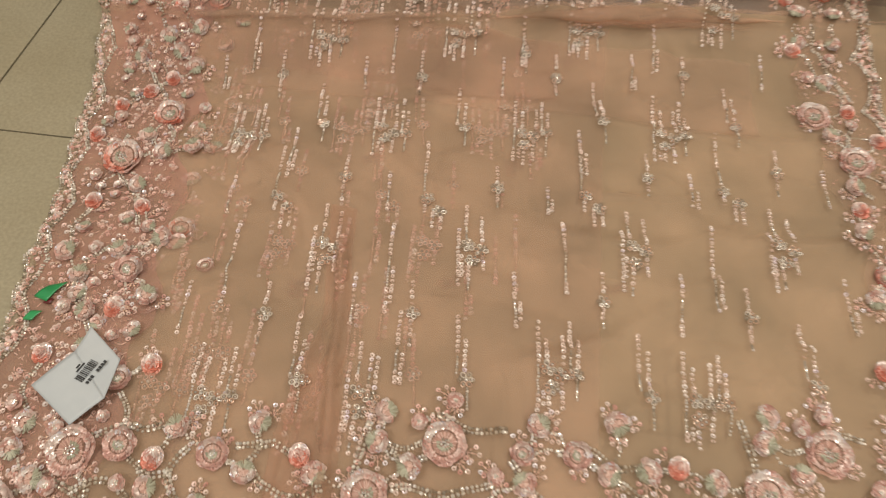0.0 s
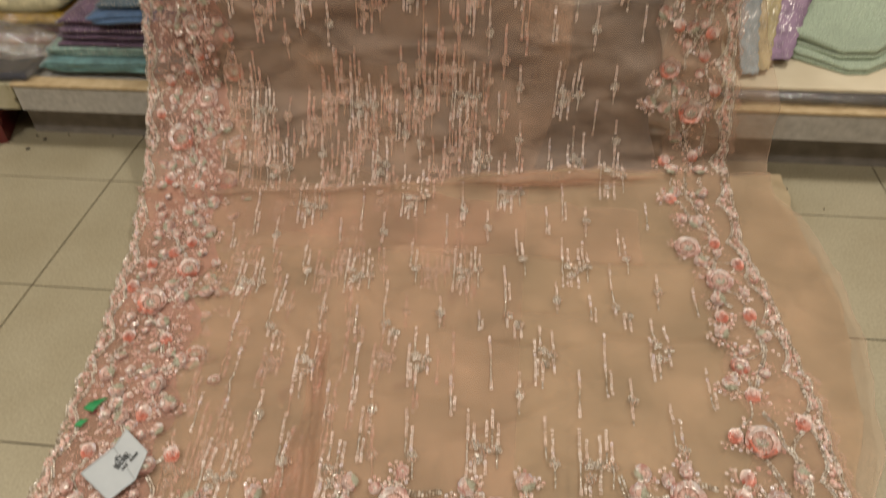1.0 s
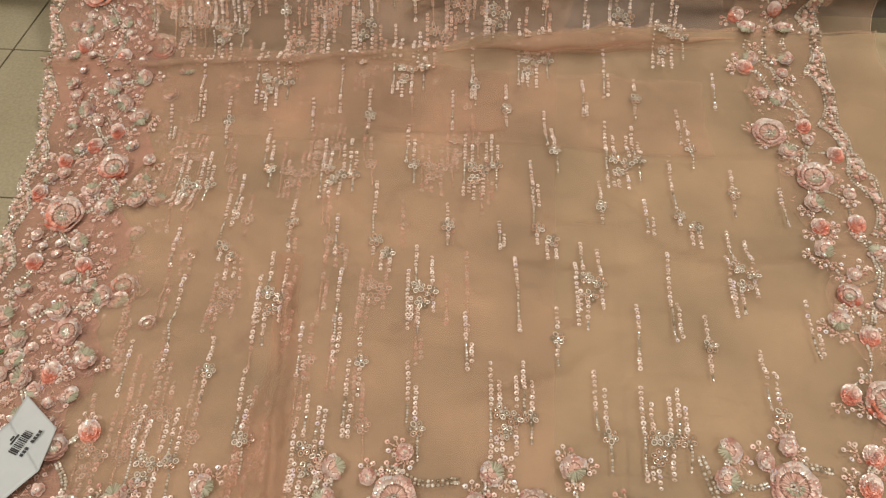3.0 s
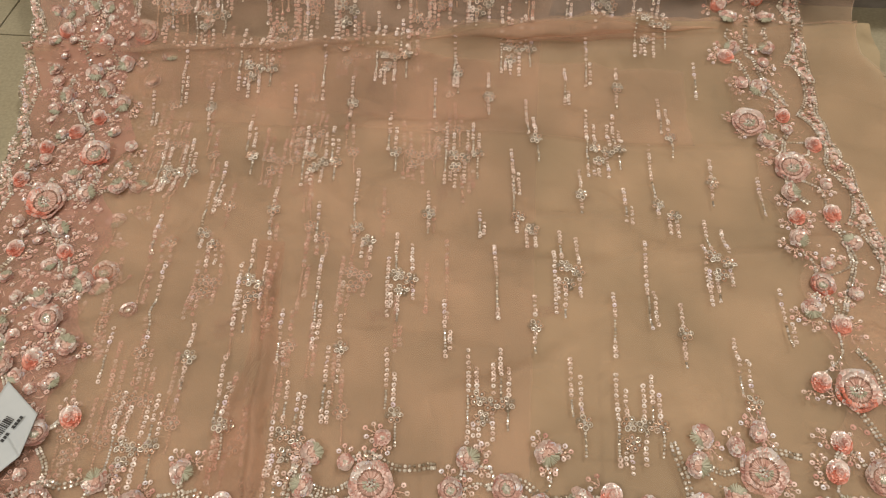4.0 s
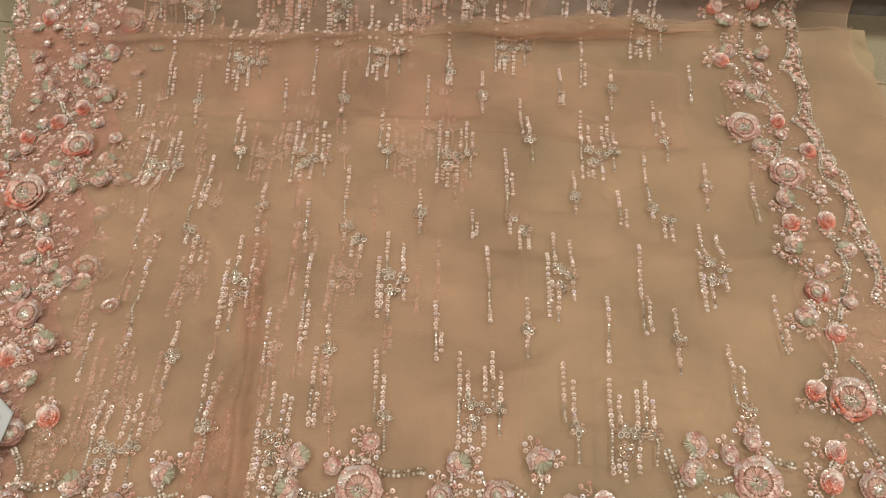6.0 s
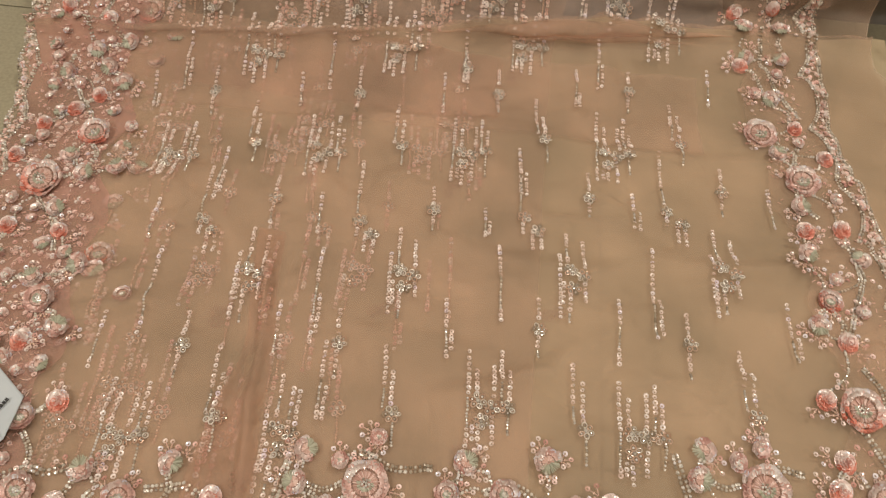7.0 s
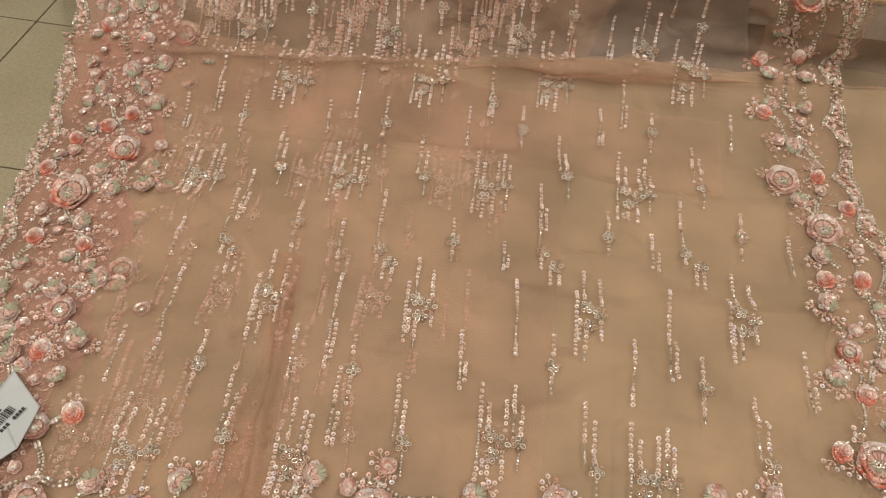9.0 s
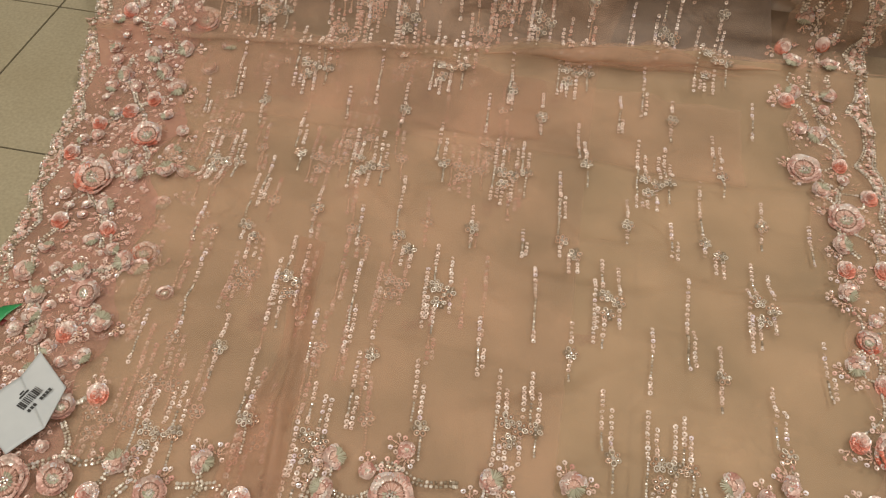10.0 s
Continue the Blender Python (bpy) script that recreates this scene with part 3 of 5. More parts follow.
def garment_bm(outline, h, seed, slope=0.0):
    """A soft folded garment: a low pillow on its outline."""
    bm = bmesh.new()
    cx, cy = sum(p[0] for p in outline) / len(outline), sum(p[1] for p in outline) / len(outline)
    pts = []
    for (ax, ay), (bx, by) in zip(outline, outline[1:] + outline[:1]):
        pts += [(ax + (bx - ax) * k / 8, ay + (by - ay) * k / 8) for k in range(8)]
    rings = []
    for s, zz in ((0.985, 0.0), (1.0, 0.15), (0.992, 0.36), (0.93, 0.45), (0.985, 0.54), (0.98, 0.78), (0.95, 0.95), (0.80, 1.0), (0.55, 1.02), (0.25, 1.0)):
        rings.append([bm.verts.new((cx + (x - cx) * s, cy + (y - cy) * s, h * zz + (0.16 * h * noise.noise((x * 9, y * 9, seed + s)) if zz > 0.1 else 0) + slope * zz * max(0, y - 1.215))) for x, y in pts])
    n = len(pts)
    for a, b in zip(rings, rings[1:]):
        for j in range(n):
            bm.faces.new((a[j], a[(j + 1) % n], b[(j + 1) % n], b[j]))
    bm.faces.new(rings[0][::-1])
    bm.faces.new(rings[-1])
    for f in bm.faces:
        f.smooth = True
    return bm


MINT = textile("mint_cloth", (0.36, 0.43, 0.31), 0.12, 320)
mint = empty("folded_garment", (0.066, 0.024, 0.1845), "folded mint green beaded garment lying on a cream board", "garment")
part("under_fold", garment_bm([(0.596, 1.272), (0.70, 1.199), (0.737, 1.201), (0.865, 1.292), (1.03, 1.32), (1.03, 1.43), (0.80, 1.44), (0.66, 1.40)], 0.017, 6, 0.08), MINT, mint)
upper = part("body", garment_bm([(0.604, 1.290), (0.69, 1.225), (0.752, 1.228), (0.85, 1.312), (1.02, 1.345), (1.02, 1.44), (0.80, 1.45), (0.66, 1.41)], 0.020, 3, 0.22), MINT, mint)
upper.location = (0, 0, 0.016)
part("sleeve", garment_bm([(0.615, 1.385), (0.70, 1.36), (0.72, 1.44), (0.66, 1.46)], 0.085, 8), MINT, mint)


def strip_bm(x_top, x_low, w_top, w_low, y_top, y_low, z_top, z_low, seed):
    """A beaded panel that hangs down slanting from the pile to the board."""
    bm = bmesh.new()
    rows = []
    for j in range(25):
        t = j / 24
        x, w = x_top + (x_low - x_top) * t, w_top + (w_low - w_top) * t
        y, zz = y_top + (y_low - y_top) * t, z_top + (z_low - z_top) * t - 0.02 * math.sin(math.pi * t)
        rows.append([[bm.verts.new((x + w * (i / 8 - 0.5) + 0.002 * math.sin(9 * t * 6 + i), y + 0.006 * noise.noise((i * 0.4, t * 5, seed)) - dz, zz + 0.004 * noise.noise((i * 0.5, t * 7, seed + 3)) + dz)) for i in range(9)] for dz in (0.004, 0.0)])
    for a, b in zip(rows, rows[1:]):
        for i in range(8):
            bm.faces.new((a[0][i], b[0][i], b[0][i + 1], a[0][i + 1]))
            bm.faces.new((a[1][i + 1], b[1][i + 1], b[1][i], a[1][i]))
        for i in (0, 8):
            bm.faces.new((a[0][i], a[1][i], b[1][i], b[0][i]))
    bmesh.ops.recalc_face_normals(bm, faces=bm.faces[:])
    for f in bm.faces:
        f.smooth = True
    return bm


for label, col, args in (("lilac panel with thick silver beading hanging over the pile", (0.34, 0.22, 0.32), (0.690, 0.650, 0.105, 0.035, 1.43, 1.245, 0.322, 0.200, 2)),
                         ("pale gold lace panel with beads hanging over the pile", (0.52, 0.42, 0.22), (0.645, 0.615, 0.060, 0.022, 1.415, 1.215, 0.312, 0.194, 5)),
                         ("light blue panel with silver beads hanging beside lace", (0.30, 0.40, 0.44), (0.605, 0.590, 0.045, 0.030, 1.40, 1.20, 0.310, 0.192, 9))):
    tagged(part("beaded_panel", strip_bm(*args), textile("beaded_cloth", tuple(0.85 * c for c in col), 0.22), None), label, "fabric panel", "beaded panels")


def crumpled_bm(outline_x, outline_y, bulge, seed):
    bm = bmesh.new()
    n = 26
    grid = []
    for j in range(n + 1):
        row = []
        for i in range(n + 1):
            u, w = i / n, j / n
            x = outline_x[0] + (outline_x[1] - outline_x[0]) * u
            zz = 0.160 + (outline_y[1] - 0.160) * w
            k = noise.noise((u * 5, w * 5, seed)) + 0.6 * abs(noise.noise((u * 11, w * 9, seed + 4)))
            row.append(bm.verts.new((x + 0.012 * noise.noise((u * 4, w * 6, seed + 9)), outline_y[0] + 0.075 * w - bulge * math.sin(math.pi * u) * math.sin(math.pi * w) + 0.018 * k, zz - 0.10 * u * w)))
        grid.append(row)
    for j in range(n):
        for i in range(n):
            bm.faces.new((grid[j][i], grid[j][i + 1], grid[j + 1][i + 1], grid[j + 1][i]))
    return bm


bag = part("plastic_bag", crumpled_bm((-1.10, -0.775), (1.215, 0.285), 0.03, 6), PLASTIC_THICK, None)
bag.modifiers.new("thickness", "SOLIDIFY").thickness = 0.001
tagged(bag, "crumpled clear plastic bag slumped against the fabric pile", "plastic bag")


def tube(name, pts, r, material, parent=None, label=""):
    cu = bpy.data.curves.new(name, "CURVE")
    cu.dimensions, cu.bevel_depth, cu.bevel_resolution = "3D", r, 3
    sp = cu.splines.new("BEZIER")
    sp.bezier_points.add(len(pts) - 1)
    for b, p in zip(sp.bezier_points, pts):
        b.co, b.handle_left_type, b.handle_right_type = p, "AUTO", "AUTO"
    cu.materials.append(material)
    ob = new(name, cu)
    ob.parent = parent
    return ob


tagged(tube("cord", [(-1.0, 1.29, 0.478), (-0.90, 1.283, 0.478), (-0.835, 1.28, 0.486), (-0.77, 1.283, 0.470), (-0.745, 1.32, 0.462), (-0.70, 1.345, 0.462), (-0.66, 1.35, 0.446)], 0.0045, WHITE_CORD), "white plastic cord lying over the fabric piles", "cord")

# red basket on the floor by the shelf's end
basket = empty("basket", (-1.06, 1.20, 0.0), "red plastic basket on the floor at the shelf's end", "basket")
basket.rotation_euler = (0, 0, 0.35)
for nm, dims in (("base", (-0.12, 0.12, -0.09, 0.09, 0.0, 0.006)), ("side", (-0.12, 0.12, -0.09, -0.084, 0.0062, 0.06)), ("side", (-0.12, 0.12, 0.084, 0.09, 0.0062, 0.06)), ("side", (-0.12, -0.114, -0.0838, 0.0838, 0.0062, 0.06)), ("side", (0.114, 0.12, -0.0838, 0.0838, 0.0062, 0.06))):
    part(nm, box_bm(*dims, 0.001), RED_PLASTIC, basket)
part("rim", box_bm(-0.125, 0.125, -0.097, -0.091, 0.05, 0.064, 0.002), RED_PLASTIC, basket)
part("rim", box_bm(0.121, 0.127, -0.0905, 0.097, 0.05, 0.064, 0.002), RED_PLASTIC, basket)


# ---- price tag and foil label on the cloth ----
def card_bm(corners, lift, curl, n=14):
    """A bent card between four corners of the cloth, with thickness."""
    bm = bmesh.new()
    sides = []
    for th in (0.0004, 0.0):
        grid = []
        for j in range(n + 1):
            row = []
            for i in range(n + 1):
                u, w = i / n, j / n
                a = Vector(corners[0]).lerp(Vector(corners[1]), u)
                b = Vector(corners[3]).lerp(Vector(corners[2]), u)
                p = a.lerp(b, w)
                row.append(bm.verts.new((p.x, p.y, lift + p.z + curl * math.sin(math.pi * w) + th)))
            grid.append(row)
        sides.append(grid)
    for k, grid in enumerate(sides):
        for j in range(n):
            for i in range(n):
                q = (grid[j][i], grid[j][i + 1], grid[j + 1][i + 1], grid[j + 1][i])
                bm.faces.new(q if k == 0 else q[::-1])
    top, low = sides
    for j in range(n):
        for i in (0, n):
            bm.faces.new((top[j][i], low[j][i], low[j + 1][i], top[j + 1][i]))
            bm.faces.new((top[i][j], low[i][j], low[i][j + 1], top[i][j + 1]))
    bmesh.ops.recalc_face_normals(bm, faces=bm.faces[:])
    for f in bm.faces:
        f.smooth = True
    return bm


TAG_A = [(-0.302, 0.357, 0.0080), (-0.357, 0.391, 0.0080), (-0.329, 0.432, 0.0110), (-0.279, 0.387, 0.0110)]
TAG_B = [(-0.279, 0.387, 0.0110), (-0.329, 0.432, 0.0110), (-0.327, 0.463, 0.0080), (-0.282, 0.431, 0.0080)]
tag_thing = empty("price_tag", (0, 0, 0), "creased white card price tag with printed bars, lying on the border", "price tag")
part("card", card_bm(TAG_A, 0.0155, 0.0006), CARD, tag_thing)
part("card", card_bm(TAG_B, 0.0155, -0.0003), CARD, tag_thing)


# ---- the embroidered cloth ----
def rolled_bm(x0, x1, radius=0.0125, back=0.012):
    """A soft overhanging roll of net along the crease, thinning out at both ends."""
    bm, rows, nx, na = bmesh.new(), [], 90, 12
    for i in range(nx + 1):
        u = i / nx
        x = x0 + (x1 - x0) * u
        r = radius * math.sin(math.pi * min(1, max(0.0, u))) ** 1.3 * (1 + 0.5 * noise.noise((x * 19, 0.4, radius * 80))) + 0.0003
        y, zz = crease(x) - back + 0.009 * noise.noise((x * 15, 2.1, 0)), drape(x, crease(x) - back).z + 0.011 + 0.5 * r
        rows.append([bm.verts.new((x, y + 1.5 * r * math.cos(a), zz + r * math.sin(a))) for a in [math.radians(50 + 215 * k / na) for k in range(na + 1)]])
    for p, q in zip(rows, rows[1:]):
        for k in range(na):
            bm.faces.new((p[k], p[k + 1], q[k + 1], q[k])).smooth = True
    return bm


saree = empty("embroidered_saree", (0, 0, 0), "sheer peach net saree with sequin sprays and beaded floral borders", "saree")
fabric = sheet("fabric", left_edge, selvedge, 0.12, 1.76, 130, 260, 0.0, NET, saree, "sheer peach net fabric")
under = sheet("under_layer", lambda v: left_edge(v) + 0.085, lambda v: 0.20 + 0.06 * bump(1.0, 1.3, v), 0.12, 1.70, 70, 200, -0.0035, NET_UNDER, saree, "second folded layer of peach net")
sheet("lining", lambda v: left_edge(v) + 0.02, lambda v: min(right_edge(v) + 0.10 * bump(1.07, 0.97, v), selvedge(v) - 0.010), 0.12, 1.0, 80, 110, -0.007, LINING, saree, "dense peach net lining", True)
sheet("pleat", lambda v: pleat_line(v) - 0.030 - 0.035 * bump(0.52, 0.36, v), lambda v: pleat_line(v) + 0.004 * noise.noise((v * 11, 0, 0)), 0.26, 0.67, 24, 60, 0.0012, PLEAT, saree, "gathered pleat of peach net")
sheet("turned_fold", lambda v: left_edge(v) + 0.03 + 0.02 * noise.noise((v * 13, 1, 0)), lambda v: 0.40 + 0.03 * noise.noise((v * 17, 2, 0)), 0.865, 1.0, 60, 30, -0.0018, NET_UNDER, saree, "turned-back fold of peach net")
sheet("turned_fold", lambda v: left_edge(v) + 0.05 + 0.03 * noise.noise((v * 9, 5, 0)), lambda v: 0.13 + 0.05 * noise.noise((v * 15, 4, 0)), 0.895, 1.0, 60, 30, -0.0026, PLEAT, saree, "turned-back fold of peach net")
sheet("border_ground", lambda v: left_edge(v) + 0.012, lambda v: left_edge(v) + 0.150 + 0.012 * math.sin(40 * v), 0.24, 1.70, 24, 200, 0.0003, BLUSH, saree, "blush pink net under the border flowers")
sheet("border_ground", lambda v: right_edge(v) - 0.105 + 0.012 * math.sin(37 * v), lambda v: right_edge(v) + 0.004, 0.44, 1.70, 20, 180, 0.0003, NET_UNDER, saree, "blush pink net under the border flowers")
part("rolled_fold", rolled_bm(0.03, 0.45, 0.0100, 0.013), ROLL, saree, "rolled peach fold of the net")
# Coral strip added below the roll: shade of its underside put into colour.
part("rolled_fold", rolled_bm(0.14, 0.40, 0.0050, 0.027), PLEAT, saree, "small coral roll added as the fold's shaded underside")
part("rolled_fold", rolled_bm(-0.50, 0.10, 0.0042, 0.006), NET_UNDER, saree, "thin rolled fold where the net leaves the floor")


def under_lift(v):
    """How deep the worked side of the layer beneath lies."""
    return -0.0062 if v < 1.02 else -0.0022


def lean(x, v):
    """How far the lines of stitches slant with the pull of the cloth, across for each metre down."""
    return (0.10 - 0.09 * bump(0.0, 0.35, x)) * bump(1.12, 1.0, v) - 0.03 * bump(1.12, 1.25, v)


def strand(soup, x, v, length, kind, lift, slope):
    """A line of stitches from (x, v) downwards: sequins, or small silver beads, or both."""
    d, drift = 0.0, 0.0
    beads_from = random.uniform(0.35, 0.62) if kind == "mix" else (0.62 if kind == "low" else (0.0 if kind == "bead" else 2.0))
    while d < length:
        k = d / length
        bead = beads_from < k < beads_from + 0.36 or kind == "bead"
        r = 0.0016 if bead else random.uniform(0.0022, 0.0029)
        drift = 0.8 * drift + random.gauss(0, 0.00022)
        m = spot(x + slope * d + drift, v - d, lift + 0.0007, random.uniform(0, 6), (random.gauss(0, 0.24), random.gauss(0, 0.24)))
        soup.add(BEAD if bead else RING, sized(m, r), random.choice((SILVER, CRYSTAL) if lift >= 0 else (GOLD_BEAD,)) if bead else (SEQUIN if lift >= 0 else random.choice((PINK, PINK, SEQUIN))))
        d += random.uniform(0.0029, 0.0034) if bead else random.uniform(0.0050, 0.0060)


def floweret(soup, x, v, lift, size=1.0, plain=False):
    """A small flower of wire loops round crystals; plain: its wrong side, loops alone."""
    size *= random.uniform(0.94, 1.06)
    m0 = spot(x, v, lift + 0.0018, random.uniform(0, 1))
    if not plain:
        soup.add(BEAD, sized(m0, 0.0023 * size), CRYSTAL)
    for i in range(6):
        q = m0 @ Euler((0, 0, math.pi / 3 * i)).to_matrix().to_4x4() @ Matrix.Translation((0, 0.0056 * size, 0)) @ Euler((random.gauss(0, 0.2), random.gauss(0, 0.2), 0)).to_matrix().to_4x4()
        soup.add(THIN_LOOP if plain else LOOP, q @ Matrix.Diagonal((0.0025 * size, 0.0029 * size, 0.0022, 1)), BROWN_THREAD if plain else random.choice((SILVER, SILVER, GOLD_BEAD) if lift >= 0 else (GOLD_BEAD, THREAD)))
        if not plain:
            soup.add(BEAD, sized(q, 0.0013 * size), CRYSTAL)


# each spray: its small flowers (across, along), then its lines (across, top, bottom, kind of stitch)
SPRAYS = {
    "wide": (((-0.015, 0.0035), (0.0, 0.0), (0.0157, 0.0026), (-0.011, -0.0154)),
             ((-0.025, 0.062, -0.041, "mix"), (-0.0157, 0.042, 0.010, "sequin"), (0.0018, 0.044, 0.007, "sequin"), (0.0094, 0.061, 0.006, "low"), (0.0170, 0.037, 0.0115, "sequin"),
              (0.0153, -0.005, -0.0275, "bead"), (0.0001, -0.009, -0.043, "sequin"), (-0.0125, -0.0225, -0.045, "sequin"), (-0.018, -0.023, -0.037, "sequin"))),
    "three": (((-0.0065, 0.008), (0.0095, 0.0027), (-0.001, -0.0128)),
              ((-0.0077, 0.066, 0.015, "mix"), (-0.0165, 0.029, -0.0526, "sequin"), (0.0108, 0.0526, 0.011, "sequin"), (0.0106, -0.006, -0.030, "sequin"), (-0.0057, -0.021, -0.055, "low"), (-0.0125, -0.008, -0.037, "sequin"))),
    "single": (((0.0, 0.0),), ((-0.0004, 0.037, 0.0094, "sequin"), (-0.0007, -0.0094, -0.037, "low"))),
    "twin": (((0.0, 0.0),), ((-0.010, 0.075, 0.006, "low"), (-0.001, 0.048, 0.010, "sequin"), (0.0015, -0.009, -0.034, "bead"))),
    "double": (((-0.007, 0.009), (0.009, -0.007)), ((-0.010, 0.095, 0.019, "low"), (0.012, -0.015, -0.036, "sequin"), (0.002, -0.011, -0.036, "sequin"), (-0.009, -0.001, -0.016, "sequin"))),
}


def spray(kind, x, v, lift=0.0, length=0.07):
    """One spray of sequin lines, with the small flowers that hold it."""
    soup, slope = Soup(), lean(x, v) + random.gauss(0, 0.02)
    j = lambda a: random.uniform(-a, a)
    flowers, lines = SPRAYS.get(kind, ((), ((0.0, 0.0, -length, "mix"), (0.0058, -0.55 * length, -0.95 * length, "sequin"))[:random.choice((1, 2))]))
    for dx, dv in flowers:
        floweret(soup, x + dx - slope * dv + j(0.0008), v + dv + j(0.0008), lift)
    for dx, top, low, k in lines:
        top, low = top * (1 + j(0.08)), low * (1 + j(0.08))
        strand(soup, x + dx - slope * top + j(0.0006), v + top, top - low, k, lift, slope)
    return part("sequin_spray", soup.mesh("sequin_spray"), None, saree if lift >= 0 else under)


WIDE = [(-0.251, 0.77), (-0.069, 0.797), (-0.185, 0.951), (-0.001, 0.989), (0.11, 0.817), (0.29, 0.847), (0.171, 1.018), (0.357, 1.058), (0.161, 0.483), (0.31, 0.47), (-0.179, 0.408)]
WIDE_HUNG = [(-0.291, 1.541), (-0.007, 1.379), (0.256, 1.591), (-0.3, 1.135), (-0.262, 1.023), (-0.108, 1.159), (0.083, 1.199), (0.267, 1.221)]
THREE = [(-0.111, 0.602), (0.054, 0.625), (-0.035, 0.429), (0.239, 0.647), (0.409, 0.676)]
THREE_HUNG = [(-0.257, 1.433), (-0.205, 1.356), (-0.066, 1.455), (0.125, 1.479), (0.179, 1.417), (0.355, 1.433), (-0.075, 1.049), (0.114, 1.084), (0.289, 1.096)]
SINGLE = [(-0.239, 0.886), (-0.05, 0.91), (-0.115, 0.716), (0.134, 0.94), (0.307, 0.963), (0.087, 0.975), (0.256, 0.773), (0.417, 0.805), (0.073, 0.725), (-0.159, 0.512), (-0.002, 0.536), (0.203, 0.58), (0.36, 0.58)]
TWIN = [(-0.163, 0.805), (0.02, 0.821), (0.199, 0.854), (0.371, 0.878), (-0.101, 0.437), (0.065, 0.464), (0.251, 0.47), (0.422, 0.509)]
SINGLE_HUNG = [(-0.241, 1.487), (-0.167, 1.311), (0.195, 1.523), (0.119, 1.319), (0.302, 1.516), (0.302, 1.344), (0.37, 1.552), (-0.226, 1.081), (-0.187, 1.06), (-0.012, 1.194), (0.176, 1.227), (-0.003, 1.101), (0.179, 1.129), (-0.033, 1.114), (0.022, 1.204), (0.344, 1.247), (0.357, 1.146)]
DOUBLE = [(-0.18, 0.664), (-0.003, 0.688), (0.356, 0.755), (0.187, 0.721)]
LINES = [(-0.245, 0.693, 0.055), (-0.195, 0.792, 0.084), (-0.061, 0.732, 0.065), (-0.129, 0.925, 0.049), (-0.32, 0.901, 0.054), (-0.099, 0.996, 0.083), (-0.287, 0.968, 0.084), (0.058, 0.958, 0.064), (0.168, 0.838, 0.073), (0.308, 0.785, 0.057), (0.235, 0.99, 0.063), (0.411, 1.01, 0.059), (0.262, 1.035, 0.072), (0.473, 0.815, 0.057), (0.08, 1.038, 0.097), (0.133, 0.739, 0.039), (-0.221, 0.63, 0.118), (-0.248, 0.538, 0.066), (-0.072, 0.575, 0.066), (-0.042, 0.651, 0.12), (-0.014, 0.536, 0.088), (-0.035, 0.48, 0.043), (0.286, 0.623, 0.071), (0.326, 0.699, 0.117), (0.153, 0.685, 0.103), (0.468, 0.644, 0.07), (0.103, 0.603, 0.07)]
LINES_HUNG = [(-0.225, 1.552, 0.068), (-0.324, 1.439, 0.059), (-0.344, 1.386, 0.076), (0.152, 1.591, 0.063), (0.068, 1.508, 0.085), (0.087, 1.429, 0.118), (0.25, 1.536, 0.081), (0.271, 1.461, 0.116), (0.231, 1.372, 0.054), (0.328, 1.602, 0.05), (0.382, 1.387, 0.058), (-0.134, 1.222, 0.113), (-0.132, 1.057, 0.059), (-0.322, 1.05, 0.053), (-0.376, 1.069, 0.059), (0.139, 1.215, 0.079), (0.237, 1.137, 0.077), (-0.048, 1.174, 0.073), (0.056, 1.258, 0.101), (0.316, 1.219, 0.065)]
PATTERN = [("wide", WIDE), ("three", THREE), ("single", SINGLE), ("twin", TWIN), ("double", DOUBLE)]
PATTERN_HUNG = [("wide", WIDE_HUNG), ("three", THREE_HUNG), ("single", SINGLE_HUNG)]
for kind, places in PATTERN + PATTERN_HUNG:
    for x, v in places:
        spray(kind, x, v)
for x, v, length in LINES + LINES_HUNG:
    spray("line", x, v, 0.0, length)
# the same pattern on the folded layer beneath, shifted by the fold
for dx, dv in ((-0.055, 0.003), (-0.026, 0.052)):
    for kind, places in PATTERN[:5 if dv < 0.01 else 1]:
        for x, v in places:
            if left_edge(v) + 0.14 < x + dx < 0.10 and v + dv < 1.0:
                spray(kind, x + dx, v + dv, -0.0050)
    for x, v, length in LINES:
        if left_edge(v) + 0.14 < x + dx < 0.12 and v + dv < 1.0:
            spray("line", x + dx, v + dv, -0.0050, length)
# where it hangs, several layers lie over one another
for dx, dv in ((-0.055, 0.004), (-0.028, 0.046), (-0.083, -0.038)):
    for kind, places in PATTERN_HUNG:
        for x, v in places:
            if left_edge(v) + 0.15 < x + dx < 0.16 + 0.06 * noise.noise((0, v * 5, dx * 99)) and 1.0 < v + dv < 1.64:
                spray(kind, x + dx, v + dv, under_lift(v))
    for x, v, length in LINES_HUNG:
        if left_edge(v) + 0.15 < x + dx < 0.20 and 1.06 < v + dv < 1.64:
            spray("line", x + dx, v + dv, under_lift(v), length * 1.15)
# wrong sides of small flowers that show through the net
for x, v in WIDE + THREE:
    if -0.20 < x < 0.25:
        soup = Soup()
        for dx, dv in ((0, 0), (0.012, 0.004), (0.003, -0.011))[:random.choice((2, 3))]:
            floweret(soup, x - 0.027 + dx, v - 0.045 + dv, -0.0055, 0.9, True)
        part("wrong_side", soup.mesh("wrong_side"), None, under)


